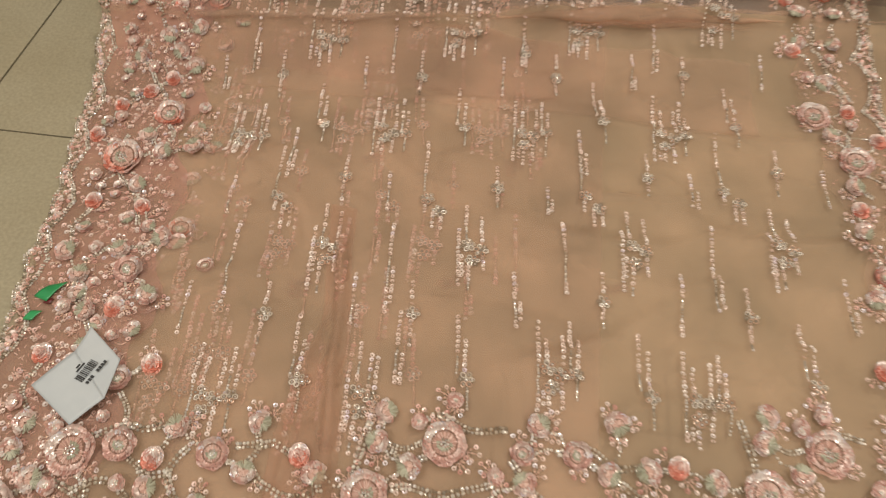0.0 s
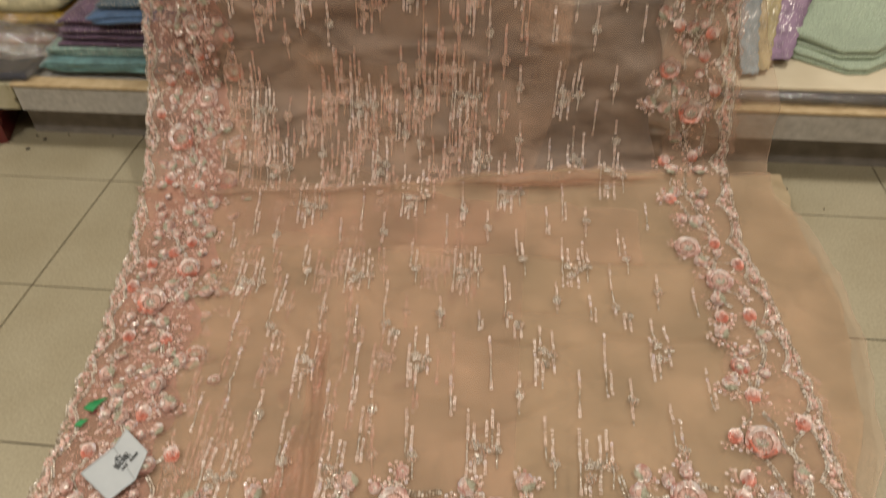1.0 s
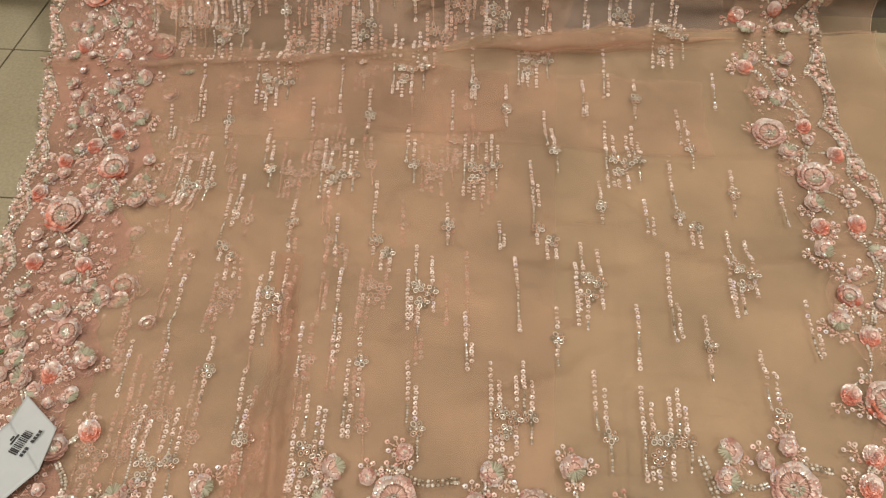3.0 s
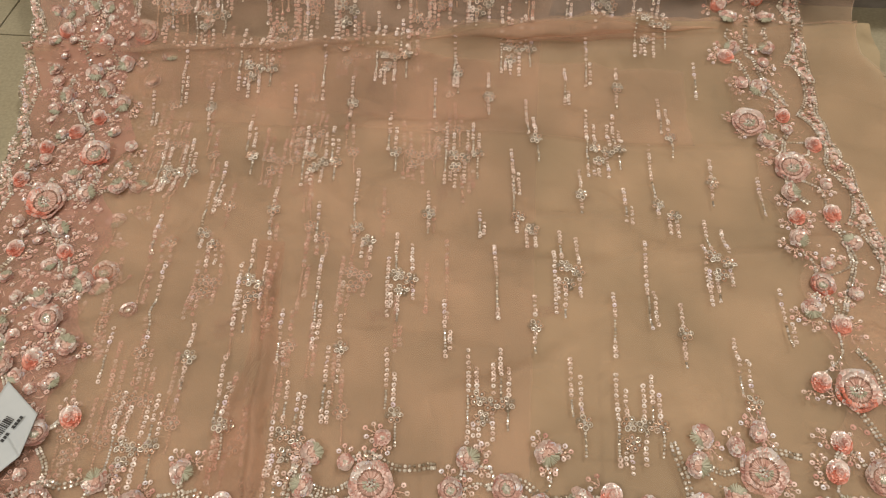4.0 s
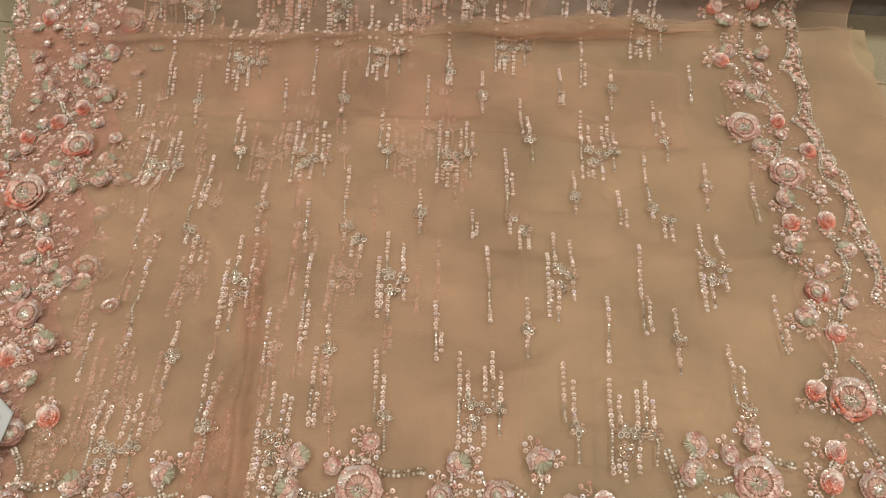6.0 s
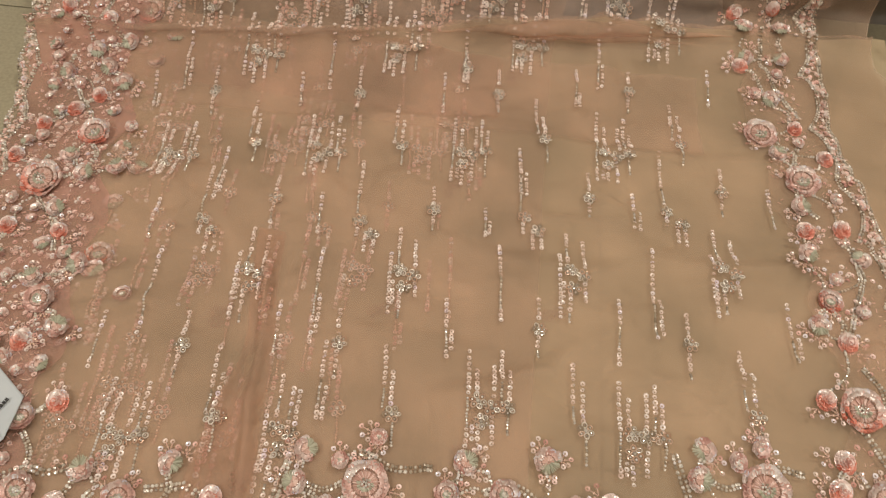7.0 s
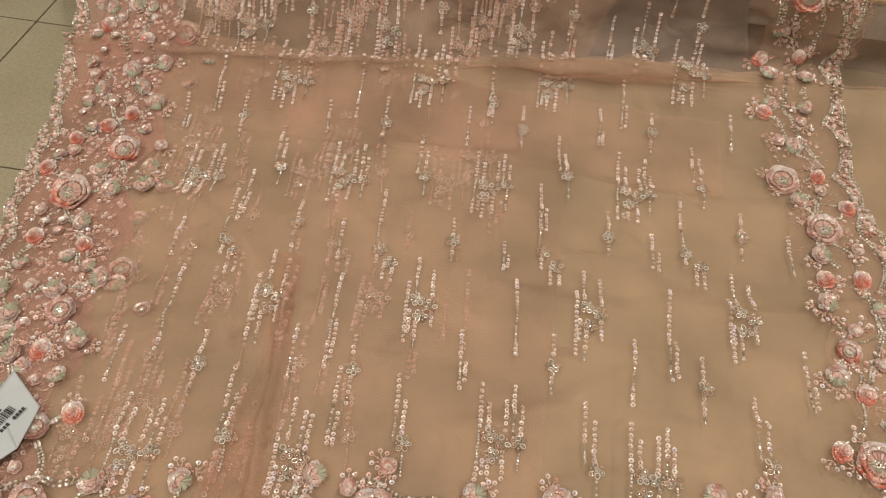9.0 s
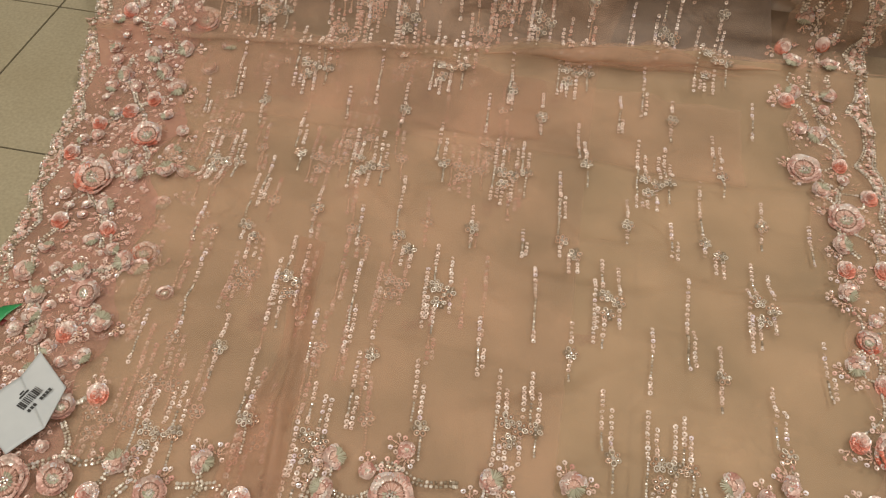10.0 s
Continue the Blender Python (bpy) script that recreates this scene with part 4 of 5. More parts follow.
# ---- flowers of the borders ----
def petals(soup, m, r_out, r_in, rows, tone, arc=2 * math.pi, start=0.0, size=0.0032):
    """Rings of overlapping sequins; tone(angle) picks their colour."""
    for row in range(rows):
        r0, phase = r_out + (r_in - r_out) * row / max(1, rows - 1), random.uniform(0, 6)
        r = r0
        n = max(5, int(arc * r / (size * 0.95)))
        for i in range(n):
            a = start + arc * (i + 0.5 * (row % 2)) / n
            r = r0 * (1 + 0.05 * math.sin(5 * a + phase))
            p = m @ Matrix.Translation((r * math.cos(a), r * math.sin(a), 0.0012 + 0.0013 * row)) @ Euler((random.gauss(0, 0.13), random.gauss(0, 0.13), a)).to_matrix().to_4x4() @ Euler((0, -0.35, 0)).to_matrix().to_4x4()
            soup.add(DISC, sized(p, size), tone(a))


def tones(main, second, side):
    """Colours that turn from one to the other round the flower."""
    def pick(a):
        k = 0.5 + 0.5 * math.cos(a - side) + random.gauss(0, 0.22)
        return second if k > 0.72 else (main if k > 0.30 else PEARLY)
    return pick


def stitches(soup, m, r0, r1, n, material, arc=2 * math.pi, start=0.0, z=0.0016, thick=0.0006):
    for i in range(n):
        a = start + arc * i / n
        tilt = Euler((random.uniform(-0.12, 0.05), 0, a - math.pi / 2 + random.uniform(-0.06, 0.06))).to_matrix().to_4x4()
        soup.add(ROD, m @ tilt @ Matrix.Translation((0, r0, z + random.uniform(-0.0003, 0.0004))) @ Matrix.Diagonal((thick, (r1 - r0) * random.uniform(0.85, 1.08), thick, 1)), material)


def bead_heap(name, m, r, n, parent):
    soup = Soup()
    for i in range(n):
        a, d = 2.4 * i, r * math.sqrt((i + 0.3) / n)
        soup.add(BEAD, sized(m @ Matrix.Translation((d * math.cos(a), d * math.sin(a), 0.0028 + random.uniform(0, 0.0008))), 0.0014), random.choice((CRYSTAL, SILVER, SILVER)))
    ob = part(name, soup.mesh(name), None, parent)
    return ob


def flower(kind, x, v, lift=0.0, size=1.0):
    soup = Soup()
    turn = random.uniform(0, 6.28) if kind in ("bell", "small") else random.gauss(0, 0.5)
    tip = 0.24 if lift >= 0 and v < 1.0 and abs(x + 0.279) + abs(v - 0.413) > 0.01 else 0.0
    m = spot(x, v, lift + 0.012 * size * tip) @ Euler((tip, 0, 0)).to_matrix().to_4x4() @ Euler((0, 0, turn)).to_matrix().to_4x4()
    home = saree if lift >= 0 else under
    if kind == "rose":
        r = 0.0192 * size
        coral = CORAL if v > 0.47 and random.random() < 0.5 else PINK
        petals(soup, m, r, r * 0.80, 2, tones(PINK, coral, -math.pi / 2))
        soup.add(DISC, sized(m @ Matrix.Translation((0, 0, 0.0016)), r * 0.66, 0.001), THREAD)
        stitches(soup, m, r * 0.60, r * 0.68, 44, BROWN_THREAD, z=0.0034, thick=0.0009)
        stitches(soup, m, r * 0.24, r * 0.62, 30, THREAD, z=0.0026, thick=0.0006)
        stitches(soup, m, r * 0.30, r * 0.55, 14, PINK, z=0.0030, thick=0.0005)
        stitches(soup, m, r * 0.26, r * 0.42, 18, GREEN_THREAD, arc=3.4, start=random.uniform(2.5, 4.0), z=0.0037, thick=0.0007)
        ob = part("rosette", soup.mesh("rosette"), None, home)
        bead_heap("bead_centre", m, r * 0.26, 10, ob)
    elif kind == "bell":
        r = 0.0101 * size
        petals(soup, m, r, r * 0.72, 2, tones(PINK, PEARLY, random.uniform(0, 6.28)), arc=3.7, size=0.003)
        soup.add(DISC, sized(m @ Matrix.Translation((0, 0, 0.0014)), r * 0.55, 0.001), THREAD)
        stitches(soup, m, r * 0.50, r * 0.58, 20, BROWN_THREAD, arc=3.7, z=0.0030, thick=0.0006)
        stitches(soup, m, r * 0.04, r * 0.52, 18, THREAD, arc=4.2, start=-0.2, z=0.0026, thick=0.0006)
        stitches(soup, m, r * 0.22, r * 1.02, 20, GREEN_THREAD, arc=2.6, start=3.7, z=0.0024, thick=0.00055)
        ob = part("bell_flower", soup.mesh("bell_flower"), None, home)
    elif kind == "bud":
        r = 0.0092 * size
        # Pearly above, coral below: part bud colour, part sheen put into the colour.
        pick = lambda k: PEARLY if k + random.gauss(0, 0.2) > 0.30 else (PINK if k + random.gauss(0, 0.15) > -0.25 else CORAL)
        for row in range(5):
            rr = r * (1 - row * 0.22)
            n = max(3, int(6.28 * rr / 0.0024))
            for i in range(n):
                a = 6.28 * i / n
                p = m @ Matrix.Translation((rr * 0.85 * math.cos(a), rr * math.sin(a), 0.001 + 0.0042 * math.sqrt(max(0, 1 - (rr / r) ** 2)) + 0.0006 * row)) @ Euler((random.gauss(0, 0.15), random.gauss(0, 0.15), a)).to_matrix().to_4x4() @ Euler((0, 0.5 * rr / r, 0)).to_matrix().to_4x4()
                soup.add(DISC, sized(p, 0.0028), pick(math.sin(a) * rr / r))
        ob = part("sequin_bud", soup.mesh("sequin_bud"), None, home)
    elif kind == "faint":
        r = 0.0075 * size
        for i in range(16):
            stitches(soup, m, r * 0.15, r * random.uniform(0.55, 1.05), 1, THREAD, start=0.39 * i + random.uniform(-0.15, 0.15), z=0.001, thick=0.0006)
        for i in range(random.choice((3, 4, 5))):
            a, d = random.uniform(0, 6.28), r * random.uniform(0.5, 1.2)
            soup.add(RING, sized(m @ Matrix.Translation((d * math.cos(a), d * math.sin(a), 0.0016)), random.uniform(0.0018, 0.0027)), random.choice((PINK, SEQUIN, SEQUIN)))
        ob = part("stitched_flower", soup.mesh("stitched_flower"), None, home)
    else:
        r = 0.0062 * size
        petals(soup, m, r, r * 0.5, 2, tones(PINK, random.choice((PEARLY, PINK)), 0), size=0.0028)
        ob = part("small_rosette", soup.mesh("small_rosette"), None, home)
        bead_heap("bead_centre", m, r * 0.3, 4, ob)
    return ob


def sprig(x, v, turn, lift=0.0, size=1.0):
    """A twig of stitches with a sequin at each tip."""
    soup = Soup()
    m = spot(x, v, lift, turn)
    for a, n in ((0, 0.013), (0.75, 0.010), (-0.75, 0.010), (1.45, 0.0075), (-1.45, 0.0075))[:random.choice((3, 5, 5))]:
        n *= size
        q = m @ Euler((0, 0, a + random.uniform(-0.15, 0.15))).to_matrix().to_4x4()
        soup.add(ROD, q @ Matrix.Translation((0, 0.001, 0.001)) @ Matrix.Diagonal((0.0005, n, 0.0005, 1)), THREAD)
        soup.add(BEAD, sized(q @ Matrix.Translation((0, n * 0.55, 0.0012)), 0.0014), GOLD_BEAD)
        soup.add(RING, sized(q @ Matrix.Translation((0, n + 0.002, 0.0012)) @ Euler((random.gauss(0, 0.15), random.gauss(0, 0.15), 0)).to_matrix().to_4x4(), 0.0026), random.choice((SEQUIN, PINK, PEARLY)))
    return part("sprig", soup.mesh("sprig"), None, saree if lift >= 0 else under)


def beaded(name, points, lift=0.0, rows=2, step=0.0038, size=0.0020, parent=None, material=SILVER, gap=0.0042):
    """Rows of beads along a smooth line through points of the cloth."""
    soup, pts = Soup(), [Vector((*p, 0)) for p in points]
    path = []
    for i in range(len(pts) - 1):
        a, b, c, d = pts[max(0, i - 1)], pts[i], pts[i + 1], pts[min(len(pts) - 1, i + 2)]
        n = max(2, int((c - b).length / step))
        for k in range(n):
            t = k / n
            path.append(0.5 * (2 * b + (c - a) * t + (2 * a - 5 * b + 4 * c - d) * t * t + (3 * b - a - 3 * c + d) * t ** 3))
    path.append(pts[-1])
    for i, p in enumerate(path):
        way = path[min(i + 1, len(path) - 1)] - path[max(i - 1, 0)]
        side = Vector((-way.y, way.x, 0)).normalized() if way.length else Vector((1, 0, 0))
        for r in range(rows):
            q = p + side * gap * (r - (rows - 1) / 2)
            m = spot(q.x + random.uniform(-0.0003, 0.0003), q.y, lift + 0.0012, random.uniform(0, 6), (random.gauss(0, 0.4), random.gauss(0, 0.4)))
            soup.add(BEAD, sized(m, size * random.uniform(0.85, 1.15)), material if random.random() < 0.8 else CRYSTAL)
    return part(name, soup.mesh(name), None, parent or saree)


ROSES_LEFT = [(-0.365, 0.789, 0.0207), (-0.394, 0.704, 0.0249), (-0.32, 0.541, 0.0168), (-0.449, 1.486, 0.0228), (-0.405, 1.556, 0.0181), (-0.414, 1.295, 0.0197), (-0.415, 1.154, 0.0224), (-0.46, 1.07, 0.0264)]
ROSES_NEAR = [(-0.29, 0.334, 0.0237), (-0.162, 0.353, 0.0162), (-0.247, 0.346, 0.0167), (-0.279, 0.413, 0.0140), (0.415, 0.435, 0.0232), (0.354, 0.388, 0.0224), (0.053, 0.394, 0.0218), (-0.013, 0.337, 0.0221), (0.179, 0.4, 0.0145), (0.127, 0.394, 0.0121), (-0.344, 0.277, 0.023), (-0.25, 0.272, 0.0151), (0.526, 0.441, 0.0171), (0.395, 0.348, 0.0125)]
ROSES_RIGHT = [(0.477, 0.915, 0.0223), (0.517, 0.835, 0.0225), (0.518, 0.659, 0.0148), (0.522, 0.528, 0.023), (0.484, 1.585, 0.02), (0.438, 1.415, 0.012), (0.434, 1.288, 0.0187), (0.481, 1.216, 0.0226)]
ROSES_UNDER = [(-0.391, 1.472, 0.0165), (-0.356, 1.434, 0.0146), (-0.362, 1.207, 0.02), (-0.351, 1.063, 0.0175), (-0.36, 0.994, 0.0214), (-0.36, 1.279, 0.0153), (-0.363, 1.122, 0.0141), (-0.289, 0.612, 0.0176), (-0.241, 0.562, 0.0107)]
BUDS_LEFT = [(-0.464, 0.981), (-0.386, 0.857), (-0.436, 0.798), (-0.445, 0.741), (-0.404, 0.635), (-0.343, 0.634), (-0.404, 0.971), (-0.407, 0.829), (-0.314, 0.49), (-0.475, 1.408), (-0.42, 1.404), (-0.49, 1.524), (-0.487, 1.183), (-0.502, 1.115), (-0.418, 1.239), (-0.445, 1.208)]
BELLS_LEFT = [(-0.408, 0.921), (-0.386, 0.899), (-0.369, 0.939), (-0.359, 0.878), (-0.439, 0.886), (-0.377, 0.747), (-0.347, 0.719), (-0.314, 0.736), (-0.36, 0.666), (-0.343, 0.569), (-0.303, 0.592), (-0.286, 0.511), (-0.399, 0.556), (-0.373, 0.53), (-0.345, 0.483), (-0.476, 1.364), (-0.423, 1.528), (-0.399, 1.501), (-0.367, 1.512), (-0.432, 1.437), (-0.422, 1.366), (-0.431, 1.328), (-0.481, 1.323), (-0.385, 1.344), (-0.432, 1.117), (-0.406, 1.084), (-0.373, 1.097), (-0.438, 1.021)]
SMALL_LEFT = [(-0.456, 0.908), (-0.416, 0.871), (-0.425, 0.775), (-0.417, 0.674), (-0.322, 0.804), (-0.253, 0.433), (-0.371, 0.568), (-0.37, 0.486), (-0.38, 1.545), (-0.491, 1.226), (-0.424, 1.043), (-0.451, 1.255), (-0.386, 1.133)]
BUDS_NEAR = [(-0.367, 0.429), (-0.215, 0.339), (-0.252, 0.433), (0.275, 0.403), (-0.082, 0.364), (-0.078, 0.303), (0.087, 0.33), (0.289, 0.347), (0.444, 0.371), (0.482, 0.44), (0.493, 0.47), (0.583, 0.563)]
BELLS_NEAR = [(-0.007, 0.42), (-0.35, 0.357), (-0.352, 0.33), (-0.318, 0.305), (-0.204, 0.374), (-0.125, 0.389), (-0.128, 0.341), (-0.211, 0.312), (0.362, 0.466), (0.356, 0.435), (0.387, 0.411), (0.308, 0.393), (0.21, 0.385), (0.244, 0.392), (0.216, 0.433), (-0.062, 0.346), (0.022, 0.365), (0.13, 0.365), (-0.012, 0.387), (0.142, 0.426), (-0.161, 0.305), (-0.124, 0.29), (0.033, 0.303), (0.212, 0.332), (0.25, 0.337), (0.485, 0.409), (0.532, 0.391), (0.561, 0.433), (0.565, 0.376), (0.564, 0.483)]
SMALL_NEAR = [(0.394, 0.457), (0.026, 0.412), (0.058, 0.438), (-0.369, 0.375), (-0.316, 0.354), (-0.237, 0.312), (-0.299, 0.3), (0.418, 0.475), (0.458, 0.405), (0.394, 0.46), (0.104, 0.367), (-0.045, 0.305), (0.461, 0.409), (0.324, 0.347), (0.131, 0.327)]
BUDS_RIGHT = [(0.45, 1.117), (0.5, 1.133), (0.554, 0.881), (0.525, 0.933), (0.457, 1.027), (0.508, 0.756), (0.552, 0.765), (0.526, 0.606), (0.491, 0.537), (0.452, 1.509), (0.497, 1.515), (0.439, 1.362), (0.494, 1.357), (0.49, 1.315), (0.516, 1.259)]
BELLS_RIGHT = [(0.46, 1.082), (0.512, 1.086), (0.466, 1.045), (0.514, 1.047), (0.497, 0.98), (0.495, 0.882), (0.51, 0.794), (0.5, 0.713), (0.564, 0.723), (0.498, 0.622), (0.447, 1.594), (0.464, 1.542), (0.493, 1.474), (0.419, 1.453), (0.413, 1.379), (0.463, 1.361), (0.477, 1.419), (0.453, 1.255), (0.435, 1.218), (0.408, 1.227), (0.463, 1.164)]
SMALL_RIGHT = [(0.508, 1.022), (0.474, 0.982), (0.55, 0.806), (0.525, 0.906), (0.528, 0.687), (0.551, 0.649), (0.42, 0.481), (0.456, 1.439), (0.479, 1.371), (0.415, 1.263), (0.457, 1.333), (0.485, 1.286)]
BORDER_LEFT = [("bud", BUDS_LEFT), ("bell", BELLS_LEFT), ("small", SMALL_LEFT)]
BORDER_NEAR = [("bell", BELLS_NEAR), ("small", SMALL_NEAR), ("bud", BUDS_NEAR)]
BORDER_RIGHT = [("bud", BUDS_RIGHT), ("bell", BELLS_RIGHT), ("small", SMALL_RIGHT)]
taken = []
for places in (ROSES_LEFT, ROSES_NEAR, ROSES_RIGHT):
    for x, v, r in places:
        flower("rose", x, v, 0.0, (r - 0.003) / 0.0192)
        taken.append((x, v, r))
for border in (BORDER_LEFT, BORDER_NEAR, BORDER_RIGHT):
    for kind, places in border:
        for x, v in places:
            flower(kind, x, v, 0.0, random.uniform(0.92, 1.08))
            taken.append((x, v, 0.008 if kind == "small" else 0.013))


def free(x, v, r):
    return all((x - a) ** 2 + (v - b) ** 2 > (r + c) ** 2 for a, b, c in taken)


# twigs in the gaps between the flowers
for x, v, r in list(taken):
    tries = 2 if left_edge(v) + 0.16 > x else 3
    for k in range(tries):
        a = random.uniform(0, 6.28)
        sx, sv = x + (r + 0.009) * math.cos(a), v + (r + 0.009) * math.sin(a)
        if free(sx, sv, 0.006) and left_edge(sv) + 0.03 < sx < right_edge(sv) - 0.03 and sv < 1.62:
            sprig(x + r * math.cos(a), v + r * math.sin(a), a - math.pi / 2 + random.uniform(-0.3, 0.3), 0.0, random.uniform(0.6, 0.85))
            taken.append((sx, sv, 0.006))

# small stitched flowers that fill the gaps of the left border
for i in range(900):
    v = 0.30 + 1.32 * random.random()
    x = left_edge(v) + random.uniform(0.035, 0.145)
    if free(x, v, 0.0085):
        taken.append((x, v, 0.008))
        flower(random.choice(("small", "bell", "faint")), x, v, -0.0002, random.uniform(0.70, 0.90))

# flowers of the left border on the folded layer beneath
for x, v, r in ROSES_UNDER:
    flower("rose", x, v, -0.0050, (r - 0.003) / 0.0192)
for kind, places in BORDER_LEFT:
    for x, v in places:
        ux, uv = x + 0.058, v + 0.02
        if uv < 1.6 and v > 0.46 and ux < left_edge(uv) + 0.20:
            flower("faint" if kind == "bud" else kind, ux, uv, -0.0062, 1.0)
            if random.random() < 0.7:
                sprig(ux + 0.02, uv + 0.01, random.uniform(0, 6), under_lift(uv))


def mid_left(v):
    return left_edge(v) + 0.085 + 0.022 * math.sin(2 * math.pi * v / 0.19)


def mid_right(v):
    return right_edge(v) - 0.062 + 0.020 * math.sin(2 * math.pi * v / 0.23 + 1)


def stem(x0, v0, x1, v1, r0, r1):
    """A bowed row of beads from the rim of one flower to the rim of the next."""
    a, b = Vector((x0, v0)), Vector((x1, v1))
    way = (b - a).normalized()
    a, b = a + way * r0, b - way * r1
    if (b - a).length < 0.008:
        return
    mid = (a + b) / 2 + Vector((-way.y, way.x)) * random.choice((-1, 1)) * random.uniform(0.12, 0.24) * (b - a).length
    beaded("stem", [tuple(a), tuple(mid), tuple(b)], rows=random.choice((1, 2)), step=0.0032, size=0.0017, gap=0.0032)


for mid in (mid_left, mid_right):
    for k in range(7):
        v0 = 0.44 + 0.17 * k
        beaded("vine", [(mid(v0 + 0.022 * i), v0 + 0.022 * i) for i in range(7)], step=0.0032, size=0.0018, gap=0.0034)
for roses, border in ((ROSES_LEFT, BORDER_LEFT), (ROSES_RIGHT, BORDER_RIGHT), (ROSES_NEAR, BORDER_NEAR)):
    heads = [(x, v, r) for x, v, r in roses] + [(x, v, 0.011) for kind, places in border for x, v in places if kind != "small"]
    for x, v, r in heads:
        near = sorted((math.hypot(x - a, v - b), a, b, c) for a, b, c in heads if 0.015 < v - b < 0.09 or (border is BORDER_NEAR and 0.02 < abs(x - a)))
        for gap, a, b, c in near[:1 if r < 0.012 else 2]:
            if gap < 0.095:
                stem(x, v, a, b, r, c)
for line in ([(-0.345, 0.305), (-0.315, 0.322), (-0.285, 0.316), (-0.262, 0.302)], [(-0.285, 0.316), (-0.255, 0.328), (-0.235, 0.318)], [(-0.290, 0.368), (-0.262, 0.384), (-0.240, 0.380), (-0.226, 0.388)], [(-0.195, 0.370), (-0.205, 0.345), (-0.190, 0.322), (-0.175, 0.318)], [(-0.205, 0.345), (-0.225, 0.340), (-0.232, 0.352)], [(-0.15, 0.380), (-0.12, 0.385), (-0.10, 0.380)],
             [(-0.135, 0.365), (-0.115, 0.345), (-0.085, 0.338), (-0.06, 0.346)], [(-0.018, 0.350), (0.015, 0.362), (0.05, 0.360), (0.092, 0.372)], [(-0.03, 0.420), (-0.034, 0.385), (-0.035, 0.365)],
             [(0.02, 0.425), (0.035, 0.435), (0.065, 0.425), (0.10, 0.428)], [(0.06, 0.335), (0.09, 0.328), (0.12, 0.335), (0.145, 0.350)], [(0.108, 0.398), (0.125, 0.375), (0.145, 0.360)],
             [(0.150, 0.412), (0.18, 0.420), (0.205, 0.405), (0.235, 0.408)], [(0.205, 0.392), (0.235, 0.375), (0.27, 0.375), (0.295, 0.384)], [(0.335, 0.385), (0.36, 0.380), (0.40, 0.388), (0.435, 0.405)],
             [(0.32, 0.465), (0.330, 0.435), (0.335, 0.410)], [(0.385, 0.455), (0.41, 0.468), (0.44, 0.465)], [(0.455, 0.425), (0.48, 0.410), (0.50, 0.385)], [(0.497, 0.53), (0.515, 0.50), (0.53, 0.45)]):
    beaded("vine", [(x + 0.008 + 0.016 * max(0, x), v - 0.014 + 0.01 * x) for x, v in line])

# scalloped and beaded edges
for edge, s, first, period in ((left_edge, 1, 0.283, 0.087), (right_edge, -1, 0.292, 0.092)):
    for k in range(16):
        v0 = first + period * k
        if v0 > 1.6:
            break
        bow = lambda v: abs(2 * (v - v0) / period - 1) ** 1.6
        vs = [v0 + period * i / 10 for i in range(11)]
        beaded("edge_beading", [(edge(v) + s * 0.001, v) for v in vs], rows=2, size=0.0016, step=0.0030, gap=0.0030)
        beaded("edge_beading", [(edge(v) + s * (0.011 + 0.015 * bow(v)), v) for v in vs], rows=2, gap=0.0030, step=0.0030, size=0.0017)
        soup = Soup()
        for i in range(95):
            v = v0 + period * random.random()
            x = edge(v) + s * random.uniform(0.002, 0.010 + 0.015 * bow(v))
            m = spot(x, v, 0.001, random.uniform(0, 6), (random.gauss(0, 0.2), random.gauss(0, 0.2)))
            pick = random.random()
            if pick < 0.55:
                soup.add(DISC, sized(m, random.uniform(0.0022, 0.0034)), random.choice((PINK, PINK, SEQUIN, SEQUIN)))
            elif pick < 0.85:
                soup.add(BEAD, sized(m, random.uniform(0.0012, 0.0017)), random.choice((SILVER, GOLD_BEAD, GOLD_BEAD)))
            else:
                soup.add(ROD, m @ Matrix.Diagonal((0.0008, 0.008, 0.0008, 1)), THREAD)
        part("scallop_filling", soup.mesh("scallop_filling"), None, saree)

# the stitched hem along the plain selvedge
for k in range(9):
    soup = Soup()
    for i in range(30):
        v = 0.46 + 0.14 * (k + i / 30)
        a, b = spot(selvedge(v) - 0.001, v, 0.0006).translation, spot(selvedge(v + 0.0047) - 0.001, v + 0.0047, 0.0006).translation
        m = Matrix.Translation(a) @ (b - a).to_track_quat("Y", "Z").to_matrix().to_4x4()
        soup.add(ROD, m @ Matrix.Diagonal((0.0005, (b - a).length, 0.0004, 1)), HEM)
    part("hem", soup.mesh("hem"), None, saree)

# a strip of lace beyond the right border
for k in (0, 1, 6, 7, 8, 9):
    soup = Soup()
    for i in range(34):
        v = 0.42 + 0.12 * k + 0.12 * i / 34
        for row in range(2):
            x = right_edge(v) + 0.004 + 0.005 * row + 0.003 * math.sin(2 * math.pi * v / 0.03)
            soup.add(RING, sized(spot(x, v, 0.0008, 0.5 * i), 0.0022), LACE)
    part("lace_strip", soup.mesh("lace_strip"), None, saree)

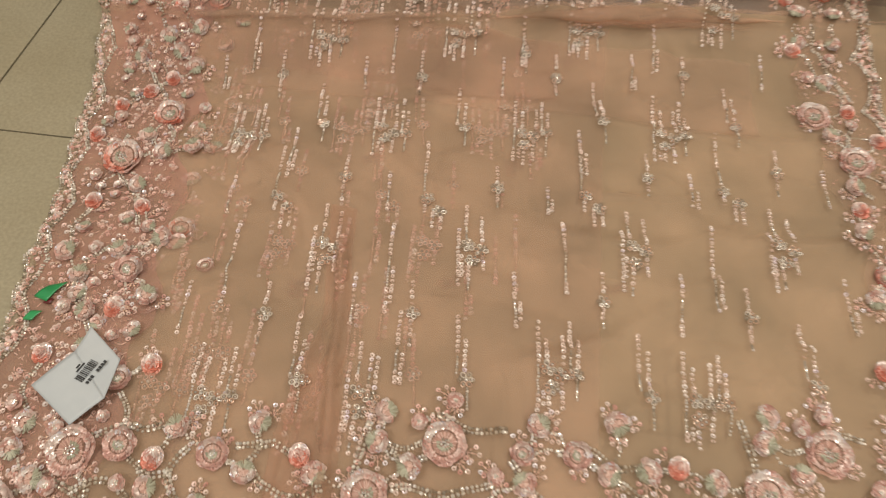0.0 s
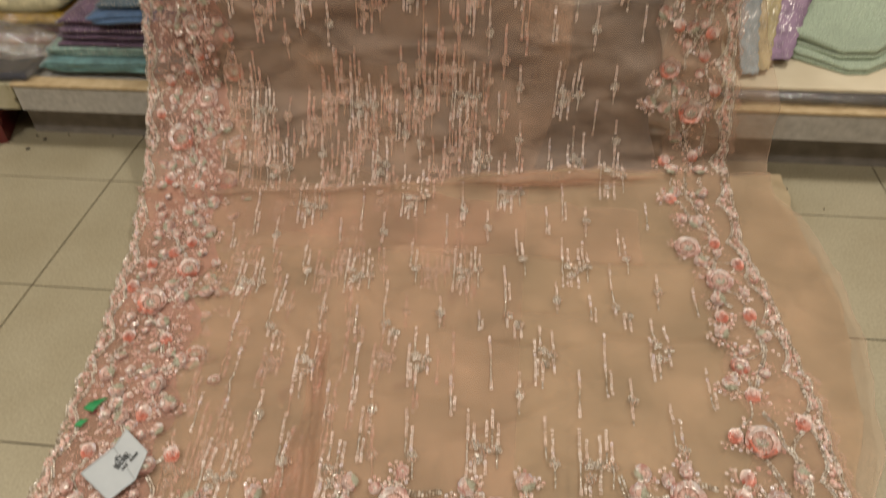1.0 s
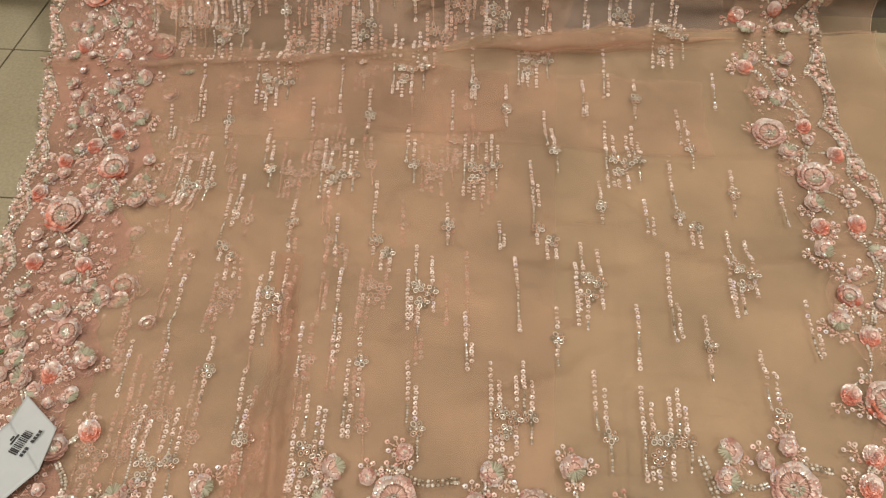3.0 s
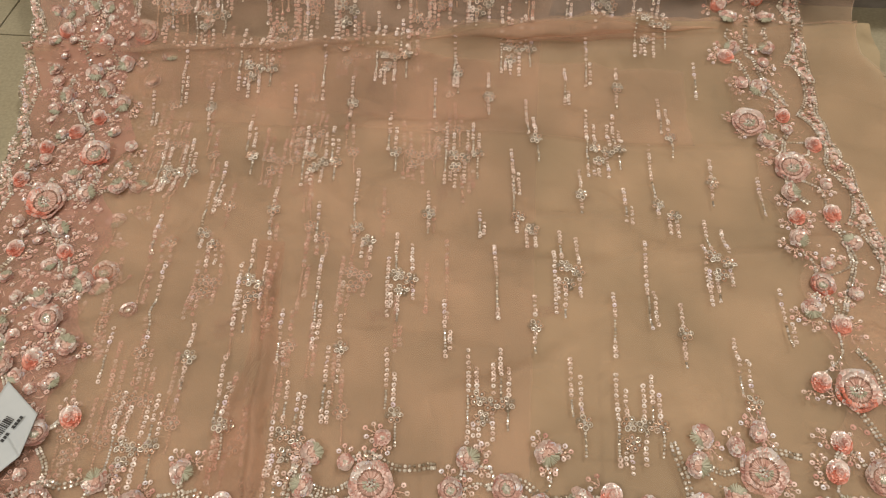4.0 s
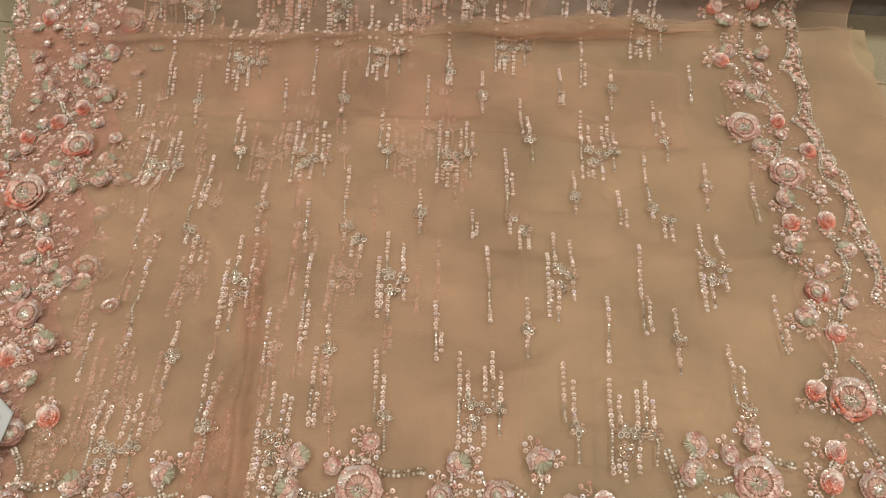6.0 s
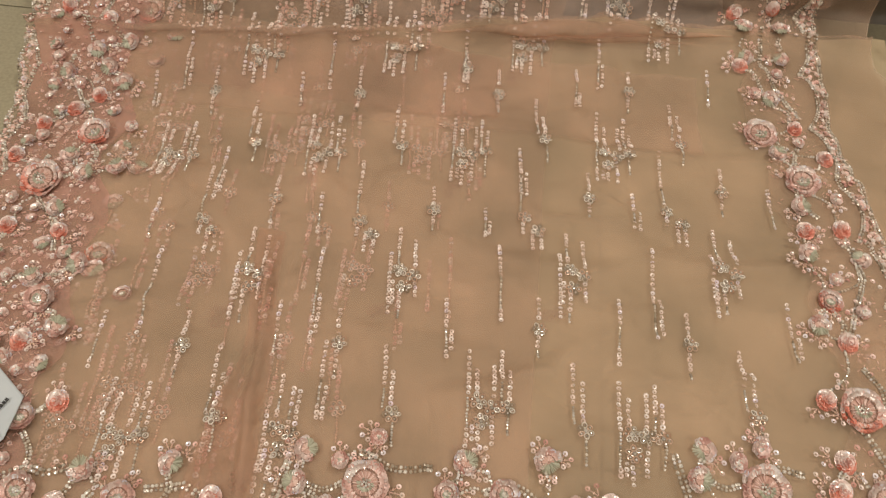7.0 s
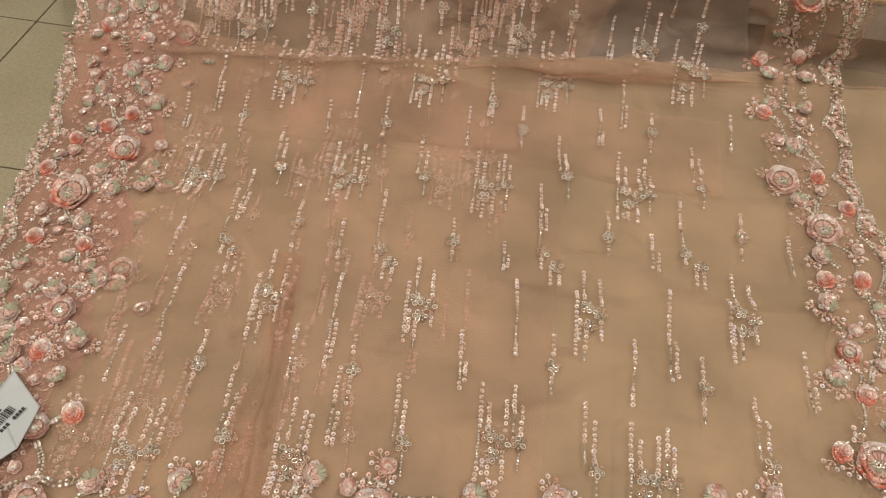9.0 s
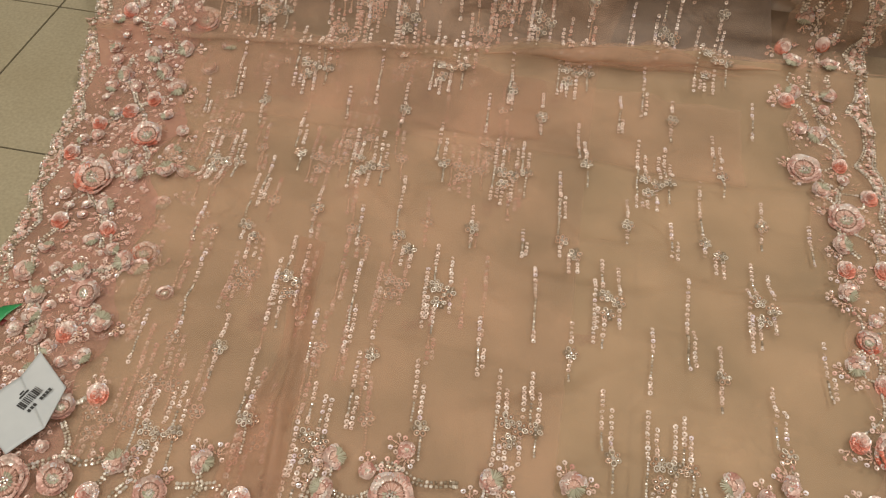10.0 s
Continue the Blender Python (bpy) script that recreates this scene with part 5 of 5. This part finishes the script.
# stray stitches in the border grounds
soup = Soup()
for i in range(5000):
    v = 0.28 + 1.36 * random.random()
    if i % 7:
        x = left_edge(v) + 0.022 + 0.118 * random.random() ** 0.8
    else:
        x = right_edge(v) - random.uniform(0.025, 0.105)
    m = spot(x, v, 0.0004, random.uniform(0, 6.28))
    if random.random() < 0.75:
        soup.add(ROD, m @ Matrix.Diagonal((random.uniform(0.0003, 0.0006), random.uniform(0.003, 0.006), 0.0004, 1)), THREAD)
    else:
        soup.add(RING, sized(m, random.uniform(0.0020, 0.0032)), random.choice((PINK, PINK, SEQUIN)))
tagged(part("ground_stitching", soup.mesh("ground_stitching"), None, saree), kind="stuff")


def print_bar(a, b, wide):
    """A printed bar from a to b on the tag."""
    way = (b - a)
    side = way.cross(Vector((0, 0, 1))).normalized() * wide / 2
    bm = bmesh.new()
    top = [bm.verts.new(p + Vector((0, 0, 0.0006))) for p in (a - side, a + side, b + side, b - side)]
    low = [bm.verts.new(v.co - Vector((0, 0, 0.0004))) for v in top]
    bm.faces.new(top)
    bm.faces.new(low[::-1])
    for i in range(4):
        bm.faces.new((top[i], low[i], low[(i + 1) % 4], top[(i + 1) % 4]))
    bmesh.ops.recalc_face_normals(bm, faces=bm.faces[:])
    return bm


origin, along_c, away = Vector((-0.3035, 0.4105, 0.0271)), Vector((-0.32, -1.0, 0)).normalized(), Vector((-1.0, 0.32, 0)).normalized()
for i in range(13):
    o = origin + along_c * (-0.012 + 0.0019 * i + 0.0003 * random.random())
    part("printed_bar", print_bar(o, o + away * 0.0095, random.choice((0.0006, 0.0009, 0.0013))), INK, tag_thing)
for s0 in (-0.0175, -0.0140, -0.0105, -0.0070, 0.0010, 0.0045, 0.0080):
    part("printed_bar", print_bar(origin - away * 0.0048 + along_c * s0, origin - away * 0.0048 + along_c * (s0 + 0.0026), 0.0034), INK, tag_thing)
for s0, s1, d in ((-0.006, 0.005, 0.0125), (-0.003, 0.002, 0.0155)):
    part("printed_bar", print_bar(origin + away * d + along_c * s0, origin + away * d + along_c * s1, 0.0018), INK, tag_thing)

foil = empty("foil_label", (0, 0, 0), "torn green and red foil label caught in the beaded edge", "label")
part("foil", card_bm([(-0.4070, 0.4930, 0.0030), (-0.3910, 0.4890, 0.0030), (-0.3790, 0.5160, 0.0030), (-0.3970, 0.5090, 0.0030)], 0.014, 0.002, 6), GREEN_FOIL, foil)
part("foil", card_bm([(-0.4070, 0.4650, 0.0020), (-0.3970, 0.4650, 0.0020), (-0.3910, 0.4780, 0.0020), (-0.4030, 0.4770, 0.0020)], 0.013, 0.001, 5), GREEN_FOIL, foil)
part("foil", card_bm([(-0.3950, 0.4870, 0.0020), (-0.3870, 0.4870, 0.0020), (-0.3850, 0.4940, 0.0020), (-0.3930, 0.4950, 0.0020)], 0.013, 0.001, 5), RED_PLASTIC, foil, "red foil scrap")
